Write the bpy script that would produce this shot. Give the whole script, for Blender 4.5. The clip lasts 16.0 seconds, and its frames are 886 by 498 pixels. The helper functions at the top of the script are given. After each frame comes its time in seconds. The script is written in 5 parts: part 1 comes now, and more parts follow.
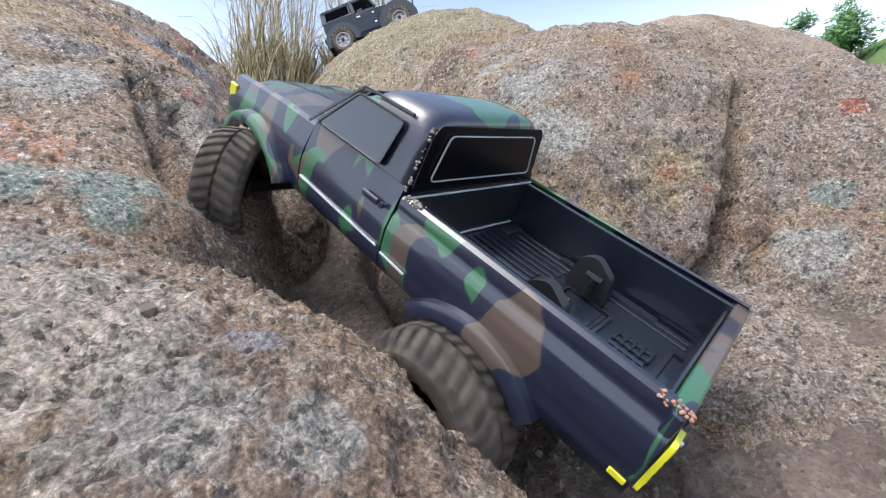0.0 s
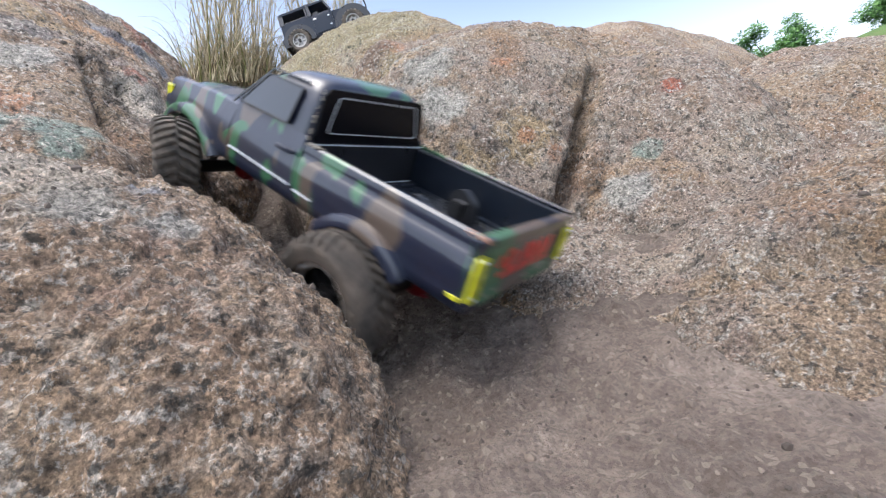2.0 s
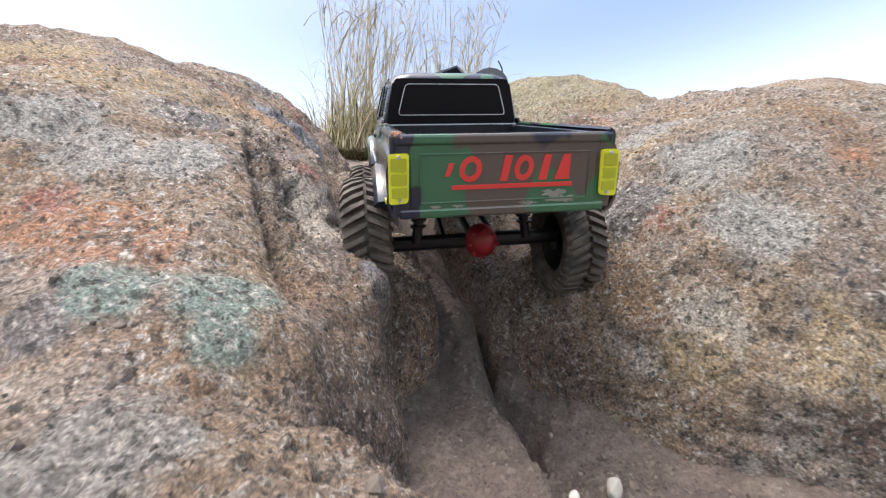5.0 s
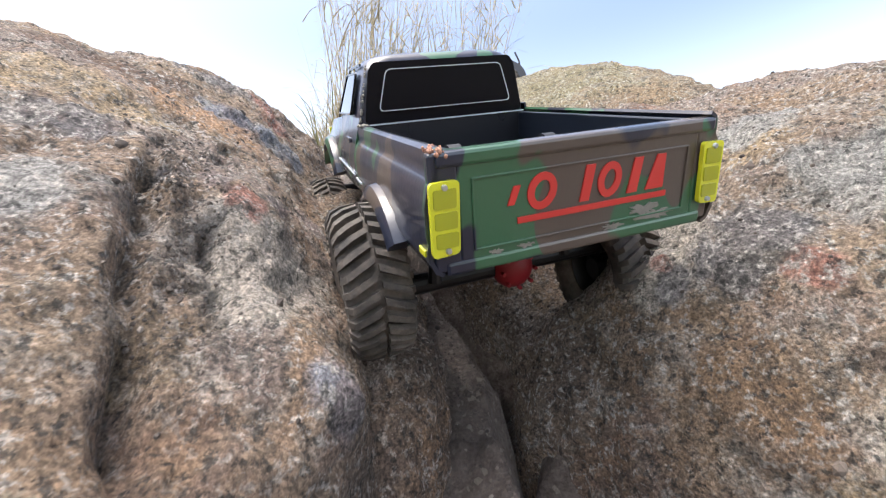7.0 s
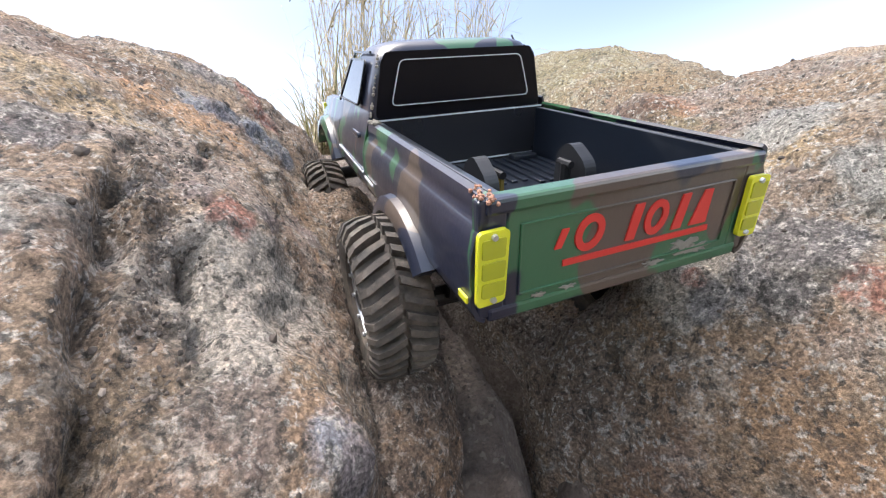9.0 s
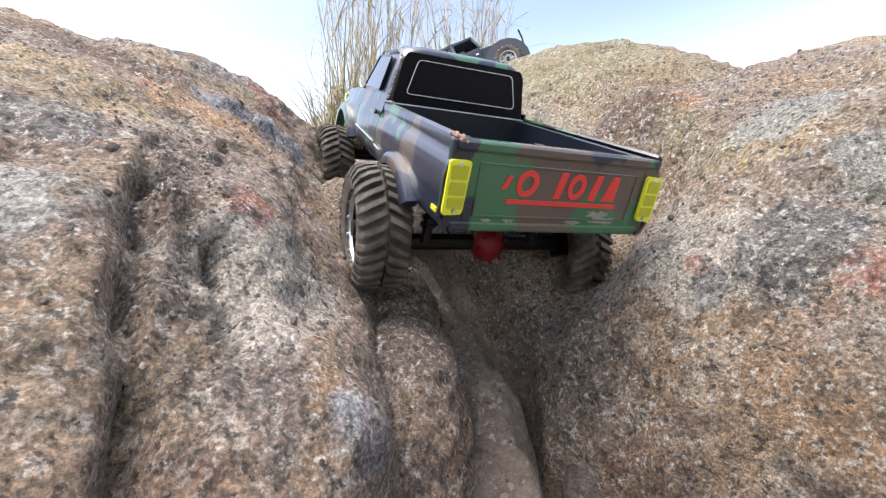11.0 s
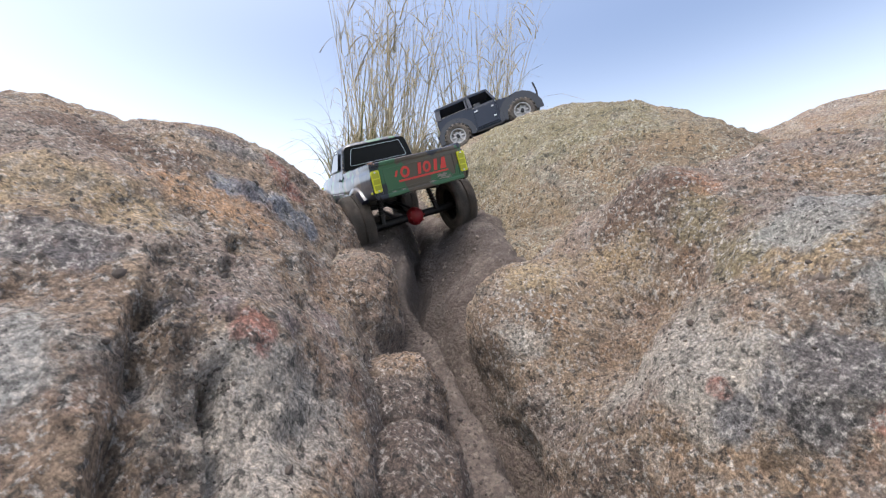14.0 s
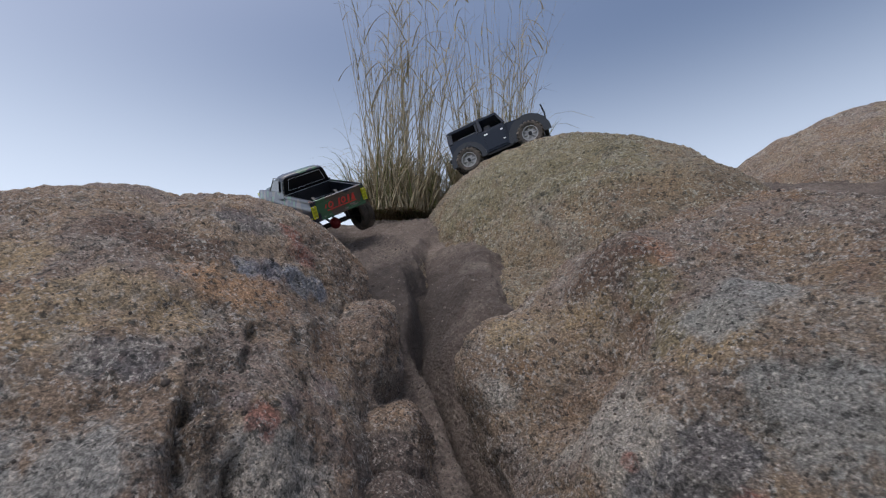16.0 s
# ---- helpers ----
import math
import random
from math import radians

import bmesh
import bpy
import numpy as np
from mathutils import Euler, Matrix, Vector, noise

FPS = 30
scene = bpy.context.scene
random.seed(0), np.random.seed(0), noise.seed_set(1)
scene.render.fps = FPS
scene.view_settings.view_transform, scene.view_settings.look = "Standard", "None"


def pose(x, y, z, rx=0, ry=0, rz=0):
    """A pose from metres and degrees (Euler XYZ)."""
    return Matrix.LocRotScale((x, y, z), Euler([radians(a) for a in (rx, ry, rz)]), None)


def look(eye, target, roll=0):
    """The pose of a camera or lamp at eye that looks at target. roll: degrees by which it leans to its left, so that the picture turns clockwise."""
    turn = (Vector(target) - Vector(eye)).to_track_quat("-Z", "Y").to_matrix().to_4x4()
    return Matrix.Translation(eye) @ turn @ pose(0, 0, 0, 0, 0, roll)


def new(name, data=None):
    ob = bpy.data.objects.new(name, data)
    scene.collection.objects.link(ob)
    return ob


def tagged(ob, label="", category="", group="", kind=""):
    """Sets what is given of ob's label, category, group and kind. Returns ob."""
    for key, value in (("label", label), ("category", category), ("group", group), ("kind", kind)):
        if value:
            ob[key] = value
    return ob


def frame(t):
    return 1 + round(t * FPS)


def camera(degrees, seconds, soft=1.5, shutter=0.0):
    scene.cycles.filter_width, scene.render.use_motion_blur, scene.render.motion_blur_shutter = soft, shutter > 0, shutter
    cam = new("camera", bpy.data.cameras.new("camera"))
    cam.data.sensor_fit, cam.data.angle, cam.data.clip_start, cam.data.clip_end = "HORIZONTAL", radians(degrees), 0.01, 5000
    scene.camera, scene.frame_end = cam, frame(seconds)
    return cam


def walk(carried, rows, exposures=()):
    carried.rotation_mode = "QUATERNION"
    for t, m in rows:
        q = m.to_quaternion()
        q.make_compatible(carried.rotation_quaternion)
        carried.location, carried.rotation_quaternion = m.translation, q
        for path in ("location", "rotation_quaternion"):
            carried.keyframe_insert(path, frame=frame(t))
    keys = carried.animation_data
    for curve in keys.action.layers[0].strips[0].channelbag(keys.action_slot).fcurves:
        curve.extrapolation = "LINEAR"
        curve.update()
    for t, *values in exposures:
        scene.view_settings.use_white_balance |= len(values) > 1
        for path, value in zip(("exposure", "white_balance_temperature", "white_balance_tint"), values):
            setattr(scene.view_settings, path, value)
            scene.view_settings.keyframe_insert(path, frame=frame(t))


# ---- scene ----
cam = camera(93.3, 16.0, soft=1.2, shutter=0.4)
PATH = [
    (0, (0.1393, 0.4561, 0.1487), (0.0686, 2.4542, 0.0982), -3.81),
    (0.5, (0.1348, 0.4646, 0.1486), (0.0842, 2.4631, 0.0931), -4.06),
    (1, (0.1484, 0.4473, 0.1310), (0.1315, 2.4465, 0.0757), -3.83),
    (1.5, (0.2287, 0.3950, 0.0727), (0.2626, 2.3938, 0.0110), -3.97),
    (2, (0.2463, 0.3390, 0.0582), (0.2777, 2.3386, 0.0314), -4.59),
    (2.5, (0.1873, 0.3933, 0.1232), (0.1401, 2.3924, 0.1621), -5.00),
    (3, (0.1356, 0.4474, 0.1506), (0.0053, 2.4411, 0.2407), -4.99),
    (3.5, (0.1037, 0.4631, 0.1682), (-0.0914, 2.4488, 0.3056), -4.29),
    (4, (0.0809, 0.4837, 0.1932), (-0.1660, 2.4604, 0.3712), -3.02),
    (4.5, (0.0578, 0.5113, 0.2035), (-0.2361, 2.4776, 0.4216), -1.63),
    (4.7, (0.0507, 0.5268, 0.2037), (-0.2636, 2.4891, 0.4288), -0.85),
    (6.8, (0.0163, 0.7010, 0.2684), (-0.3846, 2.6478, 0.4905), -1.18),
    (7, (0.0174, 0.7113, 0.2729), (-0.3790, 2.6583, 0.5012), -1.20),
    (7.5, (0.0024, 0.7281, 0.2910), (-0.3870, 2.6775, 0.5100), -0.91),
    (8, (0.0077, 0.7383, 0.2952), (-0.3565, 2.6954, 0.4874), -0.45),
    (8.5, (0.0048, 0.7421, 0.2981), (-0.3493, 2.7027, 0.4737), -0.75),
    (9, (-0.0022, 0.7403, 0.2991), (-0.3632, 2.7014, 0.4532), -1.72),
    (9.5, (0.0031, 0.7356, 0.3065), (-0.3726, 2.6958, 0.4334), -2.40),
    (9.7, (-0.0025, 0.7310, 0.2971), (-0.3882, 2.6906, 0.4019), -2.59),
    (12, (0.0010, 0.7282, 0.2924), (-0.3991, 2.6779, 0.4883), -1.47),
    (12.5, (0.0022, 0.7280, 0.3020), (-0.3900, 2.6758, 0.5305), -0.92),
    (13, (-0.0041, 0.7469, 0.3337), (-0.3910, 2.6921, 0.5918), -1.24),
    (13.5, (0.0186, 0.7402, 0.3356), (-0.3981, 2.6792, 0.5943), -1.67),
    (14, (0.0044, 0.7320, 0.3555), (-0.4525, 2.6580, 0.6412), -0.91),
    (14.5, (0.0128, 0.7207, 0.3663), (-0.4815, 2.6352, 0.6670), -0.79),
    (15, (0.0309, 0.7213, 0.3826), (-0.4968, 2.6281, 0.6755), -0.88),
    (15.5, (0.0570, 0.6964, 0.4207), (-0.5168, 2.5912, 0.7043), -1.16),
    (16, (0.0894, 0.6583, 0.4402), (-0.5076, 2.5492, 0.7009), -1.76),
]
EXPOSURES = [(0, 1.15, 5700, 7), (1.5, 1.15, 5500, 6), (2.5, 1.18, 6000, 8), (6.5, 1.42, 6000, 8), (9, 1.55, 6000, 8), (12.5, 1.35, 6000, 8), (13.5, 1.1, 5900, 8), (14.5, 0.7, 5850, 9), (15.5, 0.15, 5750, 9), (16, -0.25, 5700, 9)]
walk(cam, [(t, look(eye, target, roll)) for t, eye, target, roll in PATH], EXPOSURES)

# ---- light: a bright hazy sky, the sun high and veiled ----
world = bpy.data.worlds.new("sky")
scene.world = world
world.use_nodes = True
SUN_EL, SUN_AZ = 68.0, 232.0
sky = world.node_tree.nodes.new("ShaderNodeTexSky")
sky.sky_type, sky.sun_disc = "NISHITA", False
sky.sun_elevation, sky.sun_rotation = radians(SUN_EL), radians(SUN_AZ)
sky.air_density, sky.dust_density, sky.ozone_density = 1.0, 9.0, 0.8
background = world.node_tree.nodes["Background"]
background.inputs["Strength"].default_value = 0.15
# white haze that thins upward from the horizon, all round
tree = world.node_tree
way = tree.nodes.new("ShaderNodeTexCoord")
split = tree.nodes.new("ShaderNodeSeparateXYZ")
veil = tree.nodes.new("ShaderNodeMapRange")
veil.interpolation_type = "SMOOTHSTEP"
for key, value in (("From Min", 0.0), ("From Max", 0.58), ("To Min", 0.85), ("To Max", 0.0)):
    veil.inputs[key].default_value = value
blend = tree.nodes.new("ShaderNodeMix")
blend.data_type = "RGBA"
blend.inputs[7].default_value = (8.6, 8.8, 9.2, 1)
tree.links.new(way.outputs["Generated"], split.inputs[0])
tree.links.new(split.outputs["Z"], veil.inputs["Value"])
tree.links.new(veil.outputs[0], blend.inputs[0])
tree.links.new(sky.outputs[0], blend.inputs[6])
tree.links.new(blend.outputs[2], background.inputs["Color"])
sun = new("sun", bpy.data.lights.new("sun", "SUN"))
sun.data.energy, sun.data.angle, sun.data.color = 0.5, radians(40), (1.0, 0.95, 0.88)
toward = Vector((math.sin(radians(SUN_AZ)) * math.cos(radians(SUN_EL)), math.cos(radians(SUN_AZ)) * math.cos(radians(SUN_EL)), math.sin(radians(SUN_EL))))
sun.matrix_world = look((0, 0, 0), -toward)


# ---- node helpers ----
class Nodes:
    def __init__(self, name, rough=0.8, metal=0.0):
        self.m = bpy.data.materials.new(name)
        self.m.use_nodes = True
        self.t = self.m.node_tree
        self.b = self.t.nodes["Principled BSDF"]
        self.b.inputs["Roughness"].default_value, self.b.inputs["Metallic"].default_value = rough, metal

    def put(self, socket, value):
        if isinstance(value, bpy.types.NodeSocket):
            self.t.links.new(value, socket)
        elif isinstance(value, (tuple, list)) and len(value) == 3 and socket.type == "RGBA":
            socket.default_value = (*value, 1)
        else:
            socket.default_value = value

    def node(self, kind, out=0, operation=None, **inputs):
        n = self.t.nodes.new("ShaderNode" + kind)
        if operation:
            n.operation = operation
        for key, value in inputs.items():
            name = key.replace("_", " ")
            self.put(n.inputs[int(key[1:])] if key[0] == "i" and key[1:].isdigit() else n.inputs[name], value)
        return n.outputs[out]

    def where(self, world_space=False):
        return self.node("NewGeometry", "Position") if world_space else self.node("TexCoord", "Object")

    def noise(self, at, scale, detail=4.0, rough=0.6, distort=0.0, out=0):
        return self.node("TexNoise", out, Vector=at, Scale=scale, Detail=detail, Roughness=rough, Distortion=distort)

    def cells(self, at, scale, out="Color"):
        return self.node("TexVoronoi", out, Vector=at, Scale=scale)

    def ramp(self, value, *stops, constant=False):
        n = self.t.nodes.new("ShaderNodeValToRGB")
        if constant:
            n.color_ramp.interpolation = "CONSTANT"
        e = n.color_ramp.elements
        while len(e) < len(stops):
            e.new(0.5)
        for slot, (place, colour) in zip(e, stops):
            slot.position = place
            slot.color = (*colour, 1) if isinstance(colour, tuple) else (colour, colour, colour, 1)
        self.t.links.new(value, n.inputs[0])
        return n.outputs[0]

    def mix(self, factor, a, b, how="MIX"):
        n = self.t.nodes.new("ShaderNodeMix")
        n.data_type, n.blend_type = "RGBA", how
        self.put(n.inputs[0], factor), self.put(n.inputs[6], a), self.put(n.inputs[7], b)
        return n.outputs[2]

    def math(self, how, a, b=0.0, clamp=False):
        n = self.t.nodes.new("ShaderNodeMath")
        n.operation, n.use_clamp = how, clamp
        self.put(n.inputs[0], a), self.put(n.inputs[1], b)
        return n.outputs[0]

    def bump(self, height, strength, distance, normal=None):
        n = self.t.nodes.new("ShaderNodeBump")
        self.put(n.inputs["Strength"], strength), self.put(n.inputs["Distance"], distance), self.put(n.inputs["Height"], height)
        if normal:
            self.put(n.inputs["Normal"], normal)
        return n.outputs[0]

    def done(self, colour=None, normal=None, rough=None):
        for name, value in (("Base Color", colour), ("Normal", normal), ("Roughness", rough)):
            if value is not None:
                self.put(self.b.inputs[name], value)
        return self.m


def plain(name, colour, rough=0.5, metal=0.0, grain=0.12, scale=60.0, bump=0.0, coat=0.0):
    """A surface of one colour with fine variation and faint smudges."""
    n = Nodes(name, rough, metal)
    at = n.where()
    fine, broad = n.noise(at, scale, 5), n.noise(at, scale * 0.12, 3)
    dark, light = tuple(c * (1 - grain) for c in colour), tuple(min(1, c * (1 + grain)) for c in colour)
    col = n.mix(fine, dark, light)
    col = n.mix(n.ramp(broad, (0.4, 0.0), (0.7, 0.35)), col, tuple(c * 0.8 + 0.003 for c in colour))
    n.b.inputs["Coat Weight"].default_value = coat
    normal = n.bump(fine, 0.4, bump) if bump else None
    return n.done(col, normal, n.math("ADD", rough - 0.08, n.math("MULTIPLY", broad, 0.16)))


def rock_material(name, patches=(), tint=(1, 1, 1), mud=(), rusty=0.68):
    """Weathered granite: tan and pinkish ground, rusty bands, pale lichen, coarse crystals. patches: colour and its stains, each x, y, z, radius."""
    n = Nodes(name, 0.9)
    at = n.where(True)

    def moved(x, y, z):
        return n.node("VectorMath", 0, "ADD", i0=at, i1=(x, y, z))

    broad = n.noise(at, 3.6, 5, 0.58, 0.6)
    col = n.ramp(broad, (0.30, (0.23, 0.165, 0.12)), (0.42, (0.37, 0.27, 0.19)), (0.50, (0.43, 0.32, 0.215)), (0.58, (0.36, 0.285, 0.235)), (0.70, (0.49, 0.40, 0.31)))
    rust = n.noise(at, 5.0, 8, 0.66, 0.8)
    col = n.mix(n.ramp(rust, (0.50, 0.0), (0.62, rusty)), col, n.mix(n.noise(moved(8.8, 1.1, 6.0), 5, 3), (0.27, 0.15, 0.085), (0.46, 0.29, 0.15)))
    ragged = n.noise(moved(5.1, 0.4, 2.2), 26, 7, 0.72)
    # stains with an edge of their own
    reach = n.math("SUBTRACT", 2.6, n.math("ADD", n.math("MULTIPLY", n.math("SUBTRACT", rust, 0.5), 4.6), n.math("MULTIPLY", n.math("SUBTRACT", ragged, 0.5), 5.2)))

    def stain(x, y, z, radius, sharp=2.6):
        d = n.node("VectorMath", "Value", "DISTANCE", i0=at, i1=(x, y, z))
        return n.math("ADD", n.math("MULTIPLY", d, -sharp / radius), reach, clamp=True)

    for colour, places in patches:
        cover = 0.0
        for k, spot in enumerate(places):
            cover = stain(*spot) if k == 0 else n.math("MAXIMUM", cover, stain(*spot))
        col = n.mix(n.math("MULTIPLY", cover, 0.78), col, colour)
    pink = n.noise(moved(3.1, 7.7, 1.9), 14, 6, 0.7, 0.5)
    col = n.mix(n.ramp(pink, (0.54, 0.0), (0.66, 0.4)), col, (0.36, 0.235, 0.19))
    pale = n.noise(moved(9.3, 2.2, 5.5), 20, 8, 0.74, 0.3)
    col = n.mix(n.ramp(pale, (0.53, 0.0), (0.62, 0.55)), col, (0.56, 0.51, 0.44))
    grey = n.noise(moved(2.9, 4.2, 7.5), 17, 7, 0.72, 0.3)
    col = n.mix(n.ramp(grey, (0.56, 0.0), (0.66, 0.35)), col, (0.25, 0.255, 0.25))
    dark = n.noise(moved(1.3, 8.2, 4.4), 30, 7, 0.74)
    col = n.mix(n.ramp(dark, (0.54, 0.0), (0.64, 0.62)), col, (0.085, 0.085, 0.074))
    for spot, radius, amount in mud:
        col = n.mix(n.math("MULTIPLY", stain(*spot, radius, 2.0), amount), col, n.mix(ragged, (0.10, 0.076, 0.062), (0.20, 0.16, 0.135)))
    # crystals, pits and grit
    flecks = n.ramp(n.noise(moved(4.0, 4.0, 4.0), 9, 4), (0.35, 0.25), (0.62, 1.0))
    white = n.ramp(n.noise(moved(0.7, 0.1, 0.3), 150, 5, 0.7), (0.535, 0.0), (0.59, 0.95))
    col = n.mix(n.math("MULTIPLY", white, flecks), col, (0.64, 0.60, 0.54))
    black = n.ramp(n.noise(moved(6.7, 2.1, 0.9), 125, 5, 0.7), (0.55, 0.0), (0.61, 0.9))
    col = n.mix(n.math("MULTIPLY", black, 0.85), col, (0.045, 0.046, 0.041))
    cell = n.t.nodes.new("ShaderNodeTexVoronoi")
    n.put(cell.inputs["Vector"], at), n.put(cell.inputs["Scale"], 620)
    grain = n.node("SeparateColor", 0, Color=cell.outputs["Color"])
    col = n.mix(0.6, col, n.ramp(grain, (0.0, 0.5), (0.5, 1.0), (1.0, 1.5)), "MULTIPLY")
    speckle = n.noise(moved(1.7, 3.9, 2.8), 340, 5, 0.75)
    col = n.mix(0.8, col, n.ramp(speckle, (0.36, 0.34), (0.5, 1.0), (0.64, 1.95)), "MULTIPLY")
    col = n.mix(1.0, col, tuple(0.68 * c for c in tint), "MULTIPLY")
    height = n.math("ADD", n.noise(at, 70, 9, 0.8), n.math("MULTIPLY", speckle, 0.35))
    height = n.math("ADD", height, n.math("MULTIPLY", n.noise(moved(0.3, 0.8, 0.1), 170, 6, 0.75), 0.5))
    height = n.math("ADD", height, n.math("MULTIPLY", black, -0.3))
    return n.done(col, n.bump(height, 1.0, 0.010))


BLUE, TEAL, RUST, RED, PALE = (0.29, 0.33, 0.40), (0.29, 0.40, 0.36), (0.52, 0.26, 0.14), (0.46, 0.19, 0.14), (0.64, 0.59, 0.51)
SLATE, ORANGE, OCHRE, BROWN, MAUVE, GREY = (0.18, 0.18, 0.195), (0.60, 0.36, 0.19), (0.56, 0.42, 0.24), (0.20, 0.125, 0.088), (0.37, 0.30, 0.29), (0.46, 0.47, 0.45)
MUD, OLIVE, EARTH = (0.25, 0.20, 0.175), (0.33, 0.28, 0.165), (0.21, 0.155, 0.11)
rock_left = rock_material("granite_left", [
    (ORANGE, [(-0.313, 1.071, 0.463, 0.045), (-0.302, 1.105, 0.462, 0.04), (-0.35, 1.058, 0.491, 0.035)]),
    (OCHRE, [(-0.367, 0.957, 0.465, 0.05), (-0.343, 0.977, 0.456, 0.05), (-0.314, 0.992, 0.439, 0.04), (-0.385, 0.912, 0.451, 0.06), (-0.485, 0.916, 0.485, 0.07), (-0.163, 0.882, 0.244, 0.025)]),
    (GREY, [(-0.352, 0.835, 0.364, 0.05), (-0.243, 0.862, 0.336, 0.05), (-0.236, 0.93, 0.331, 0.02), (-0.294, 0.834, 0.337, 0.05)]),
    (PALE, [(-0.164, 0.96, 0.313, 0.045), (-0.146, 0.995, 0.285, 0.045), (-0.158, 0.939, 0.287, 0.04), (-0.14, 0.93, 0.27, 0.03)]),
    (RUST, [(-0.227, 0.781, 0.253, 0.04), (-0.186, 0.778, 0.243, 0.03), (-0.265, 0.784, 0.26, 0.03), (-0.307, 0.77, 0.251, 0.04)]),
    (BROWN, [(-0.466, 1.041, 0.554, 0.05), (-0.417, 1.063, 0.536, 0.05), (-0.381, 1.084, 0.525, 0.04)]),
    (EARTH, [(-0.295, 1.033, 0.445, 0.022), (-0.25, 0.985, 0.39, 0.026), (-0.23, 0.955, 0.355, 0.027), (-0.212, 0.937, 0.335, 0.027), (-0.195, 0.92, 0.305, 0.027), (-0.178, 0.902, 0.28, 0.025), (-0.158, 0.88, 0.25, 0.022)]),
    (BLUE, [(-0.335, 1.117, 0.499, 0.022), (-0.32, 1.15, 0.494, 0.028), (-0.31, 1.185, 0.48, 0.03), (-0.298, 1.229, 0.472, 0.028)]),
    (RED, [(-0.337, 1.242, 0.532, 0.038), (-0.363, 1.251, 0.562, 0.03), (-0.18, 0.975, 0.349, 0.018), (-0.291, 0.796, 0.279, 0.022)]),
    (MAUVE, [(-0.204, 0.972, 0.357, 0.015), (-0.172, 1.01, 0.35, 0.018), (-0.194, 1.095, 0.346, 0.03)]),
    (SLATE, [(-0.425, 1.182, 0.591, 0.04), (-0.388, 1.193, 0.576, 0.035), (-0.29, 0.934, 0.402, 0.03), (-0.305, 0.921, 0.404, 0.03), (-0.223, 0.953, 0.356, 0.014), (-0.206, 0.918, 0.306, 0.014), (-0.201, 0.727, 0.194, 0.03)]),
    (TEAL, [(-0.178, 0.748, 0.215, 0.028), (-0.13, 0.77, 0.207, 0.03), (-0.119, 0.759, 0.185, 0.026), (-0.125, 0.795, 0.208, 0.026)]),
    (MUD, [(-0.122, 0.904, 0.243, 0.024), (-0.11, 0.898, 0.235, 0.018)]), (BLUE, [(-0.084, 0.918, 0.234, 0.022), (-0.075, 0.925, 0.215, 0.02)])],
    mud=[((-0.10, 0.96, 0.17), 0.06, 0.6), ((-0.17, 1.10, 0.22), 0.08, 0.6), ((-0.03, 0.80, 0.08), 0.08, 0.7), ((-0.09, 0.85, 0.13), 0.06, 0.6), ((-0.2, 1.2, 0.3), 0.06, 0.5)], tint=(1.12, 1.1, 1.1))
rock_right = rock_material("granite_right", [
    (PALE, [(-0.03, 1.21, 0.33, 0.05), (0.061, 1.17, 0.306, 0.05), (0.106, 1.133, 0.332, 0.05), (0.116, 1.084, 0.295, 0.05), (0.169, 0.999, 0.141, 0.02), (0.241, 0.976, 0.059, 0.013), (0.22, 0.99, 0.17, 0.04)]),
    (OCHRE, [(-0.003, 1.28, 0.41, 0.05), (0.102, 1.287, 0.434, 0.05), (0.199, 1.134, 0.406, 0.05), (0.303, 0.942, 0.156, 0.05), (0.394, 0.962, 0.209, 0.05), (0.203, 0.983, 0.145, 0.04)]),
    (RUST, [(0.394, 0.962, 0.209, 0.015), (0.376, 1.016, 0.342, 0.025), (0.186, 1.27, 0.502, 0.035), (0.43, 0.94, 0.18, 0.025)]),
    (BROWN, [(0.101, 1.303, 0.474, 0.05), (0.139, 1.282, 0.496, 0.05), (0.34, 0.942, 0.086, 0.025), (0.30, 0.945, 0.10, 0.03)]),
    (OLIVE, [(0.178, 1.24, 0.449, 0.05), (0.179, 1.168, 0.407, 0.04)]),
    (GREY, [(0.221, 1.142, 0.421, 0.04), (0.266, 1.159, 0.446, 0.04), (0.255, 1.049, 0.352, 0.05), (0.267, 0.991, 0.271, 0.05), (0.519, 0.918, 0.117, 0.04)]),
    (SLATE, [(0.186, 1.05, 0.32, 0.03), (0.159, 1.049, 0.295, 0.03), (0.127, 1.07, 0.279, 0.02), (0.316, 0.958, 0.225, 0.007), (0.284, 0.957, 0.188, 0.007)]),
    (MUD, [(0.0, 1.236, 0.369, 0.014), (0.064, 1.232, 0.364, 0.017), (0.038, 1.205, 0.305, 0.02)]),
    (RED, [(-0.02, 1.19, 0.285, 0.010), (0.122, 1.079, 0.296, 0.010), (0.197, 1.02, 0.284, 0.018)]), ((0.48, 0.12, 0.06), [(0.628, 0.981, 0.272, 0.018)]), (TEAL, [(0.562, 0.938, 0.17, 0.022)])],
    mud=[((0.10, 1.02, 0.10), 0.06, 0.45), ((0.02, 1.15, 0.20), 0.06, 0.45), ((-0.06, 1.29, 0.27), 0.06, 0.5), ((0.28, 0.90, 0.03), 0.06, 0.4)])
rock_near = rock_material("granite_near", [(BLUE, [(0.053, 0.631, 0.117, 0.016)]), (GREY, [(0.047, 0.587, 0.099, 0.03), (0.086, 0.596, 0.082, 0.02), (-0.1, 0.68, 0.16, 0.04)]), (PALE, [(-0.02, 0.62, 0.13, 0.06)])], tint=(1.06, 1.02, 1.0), rusty=0.25)
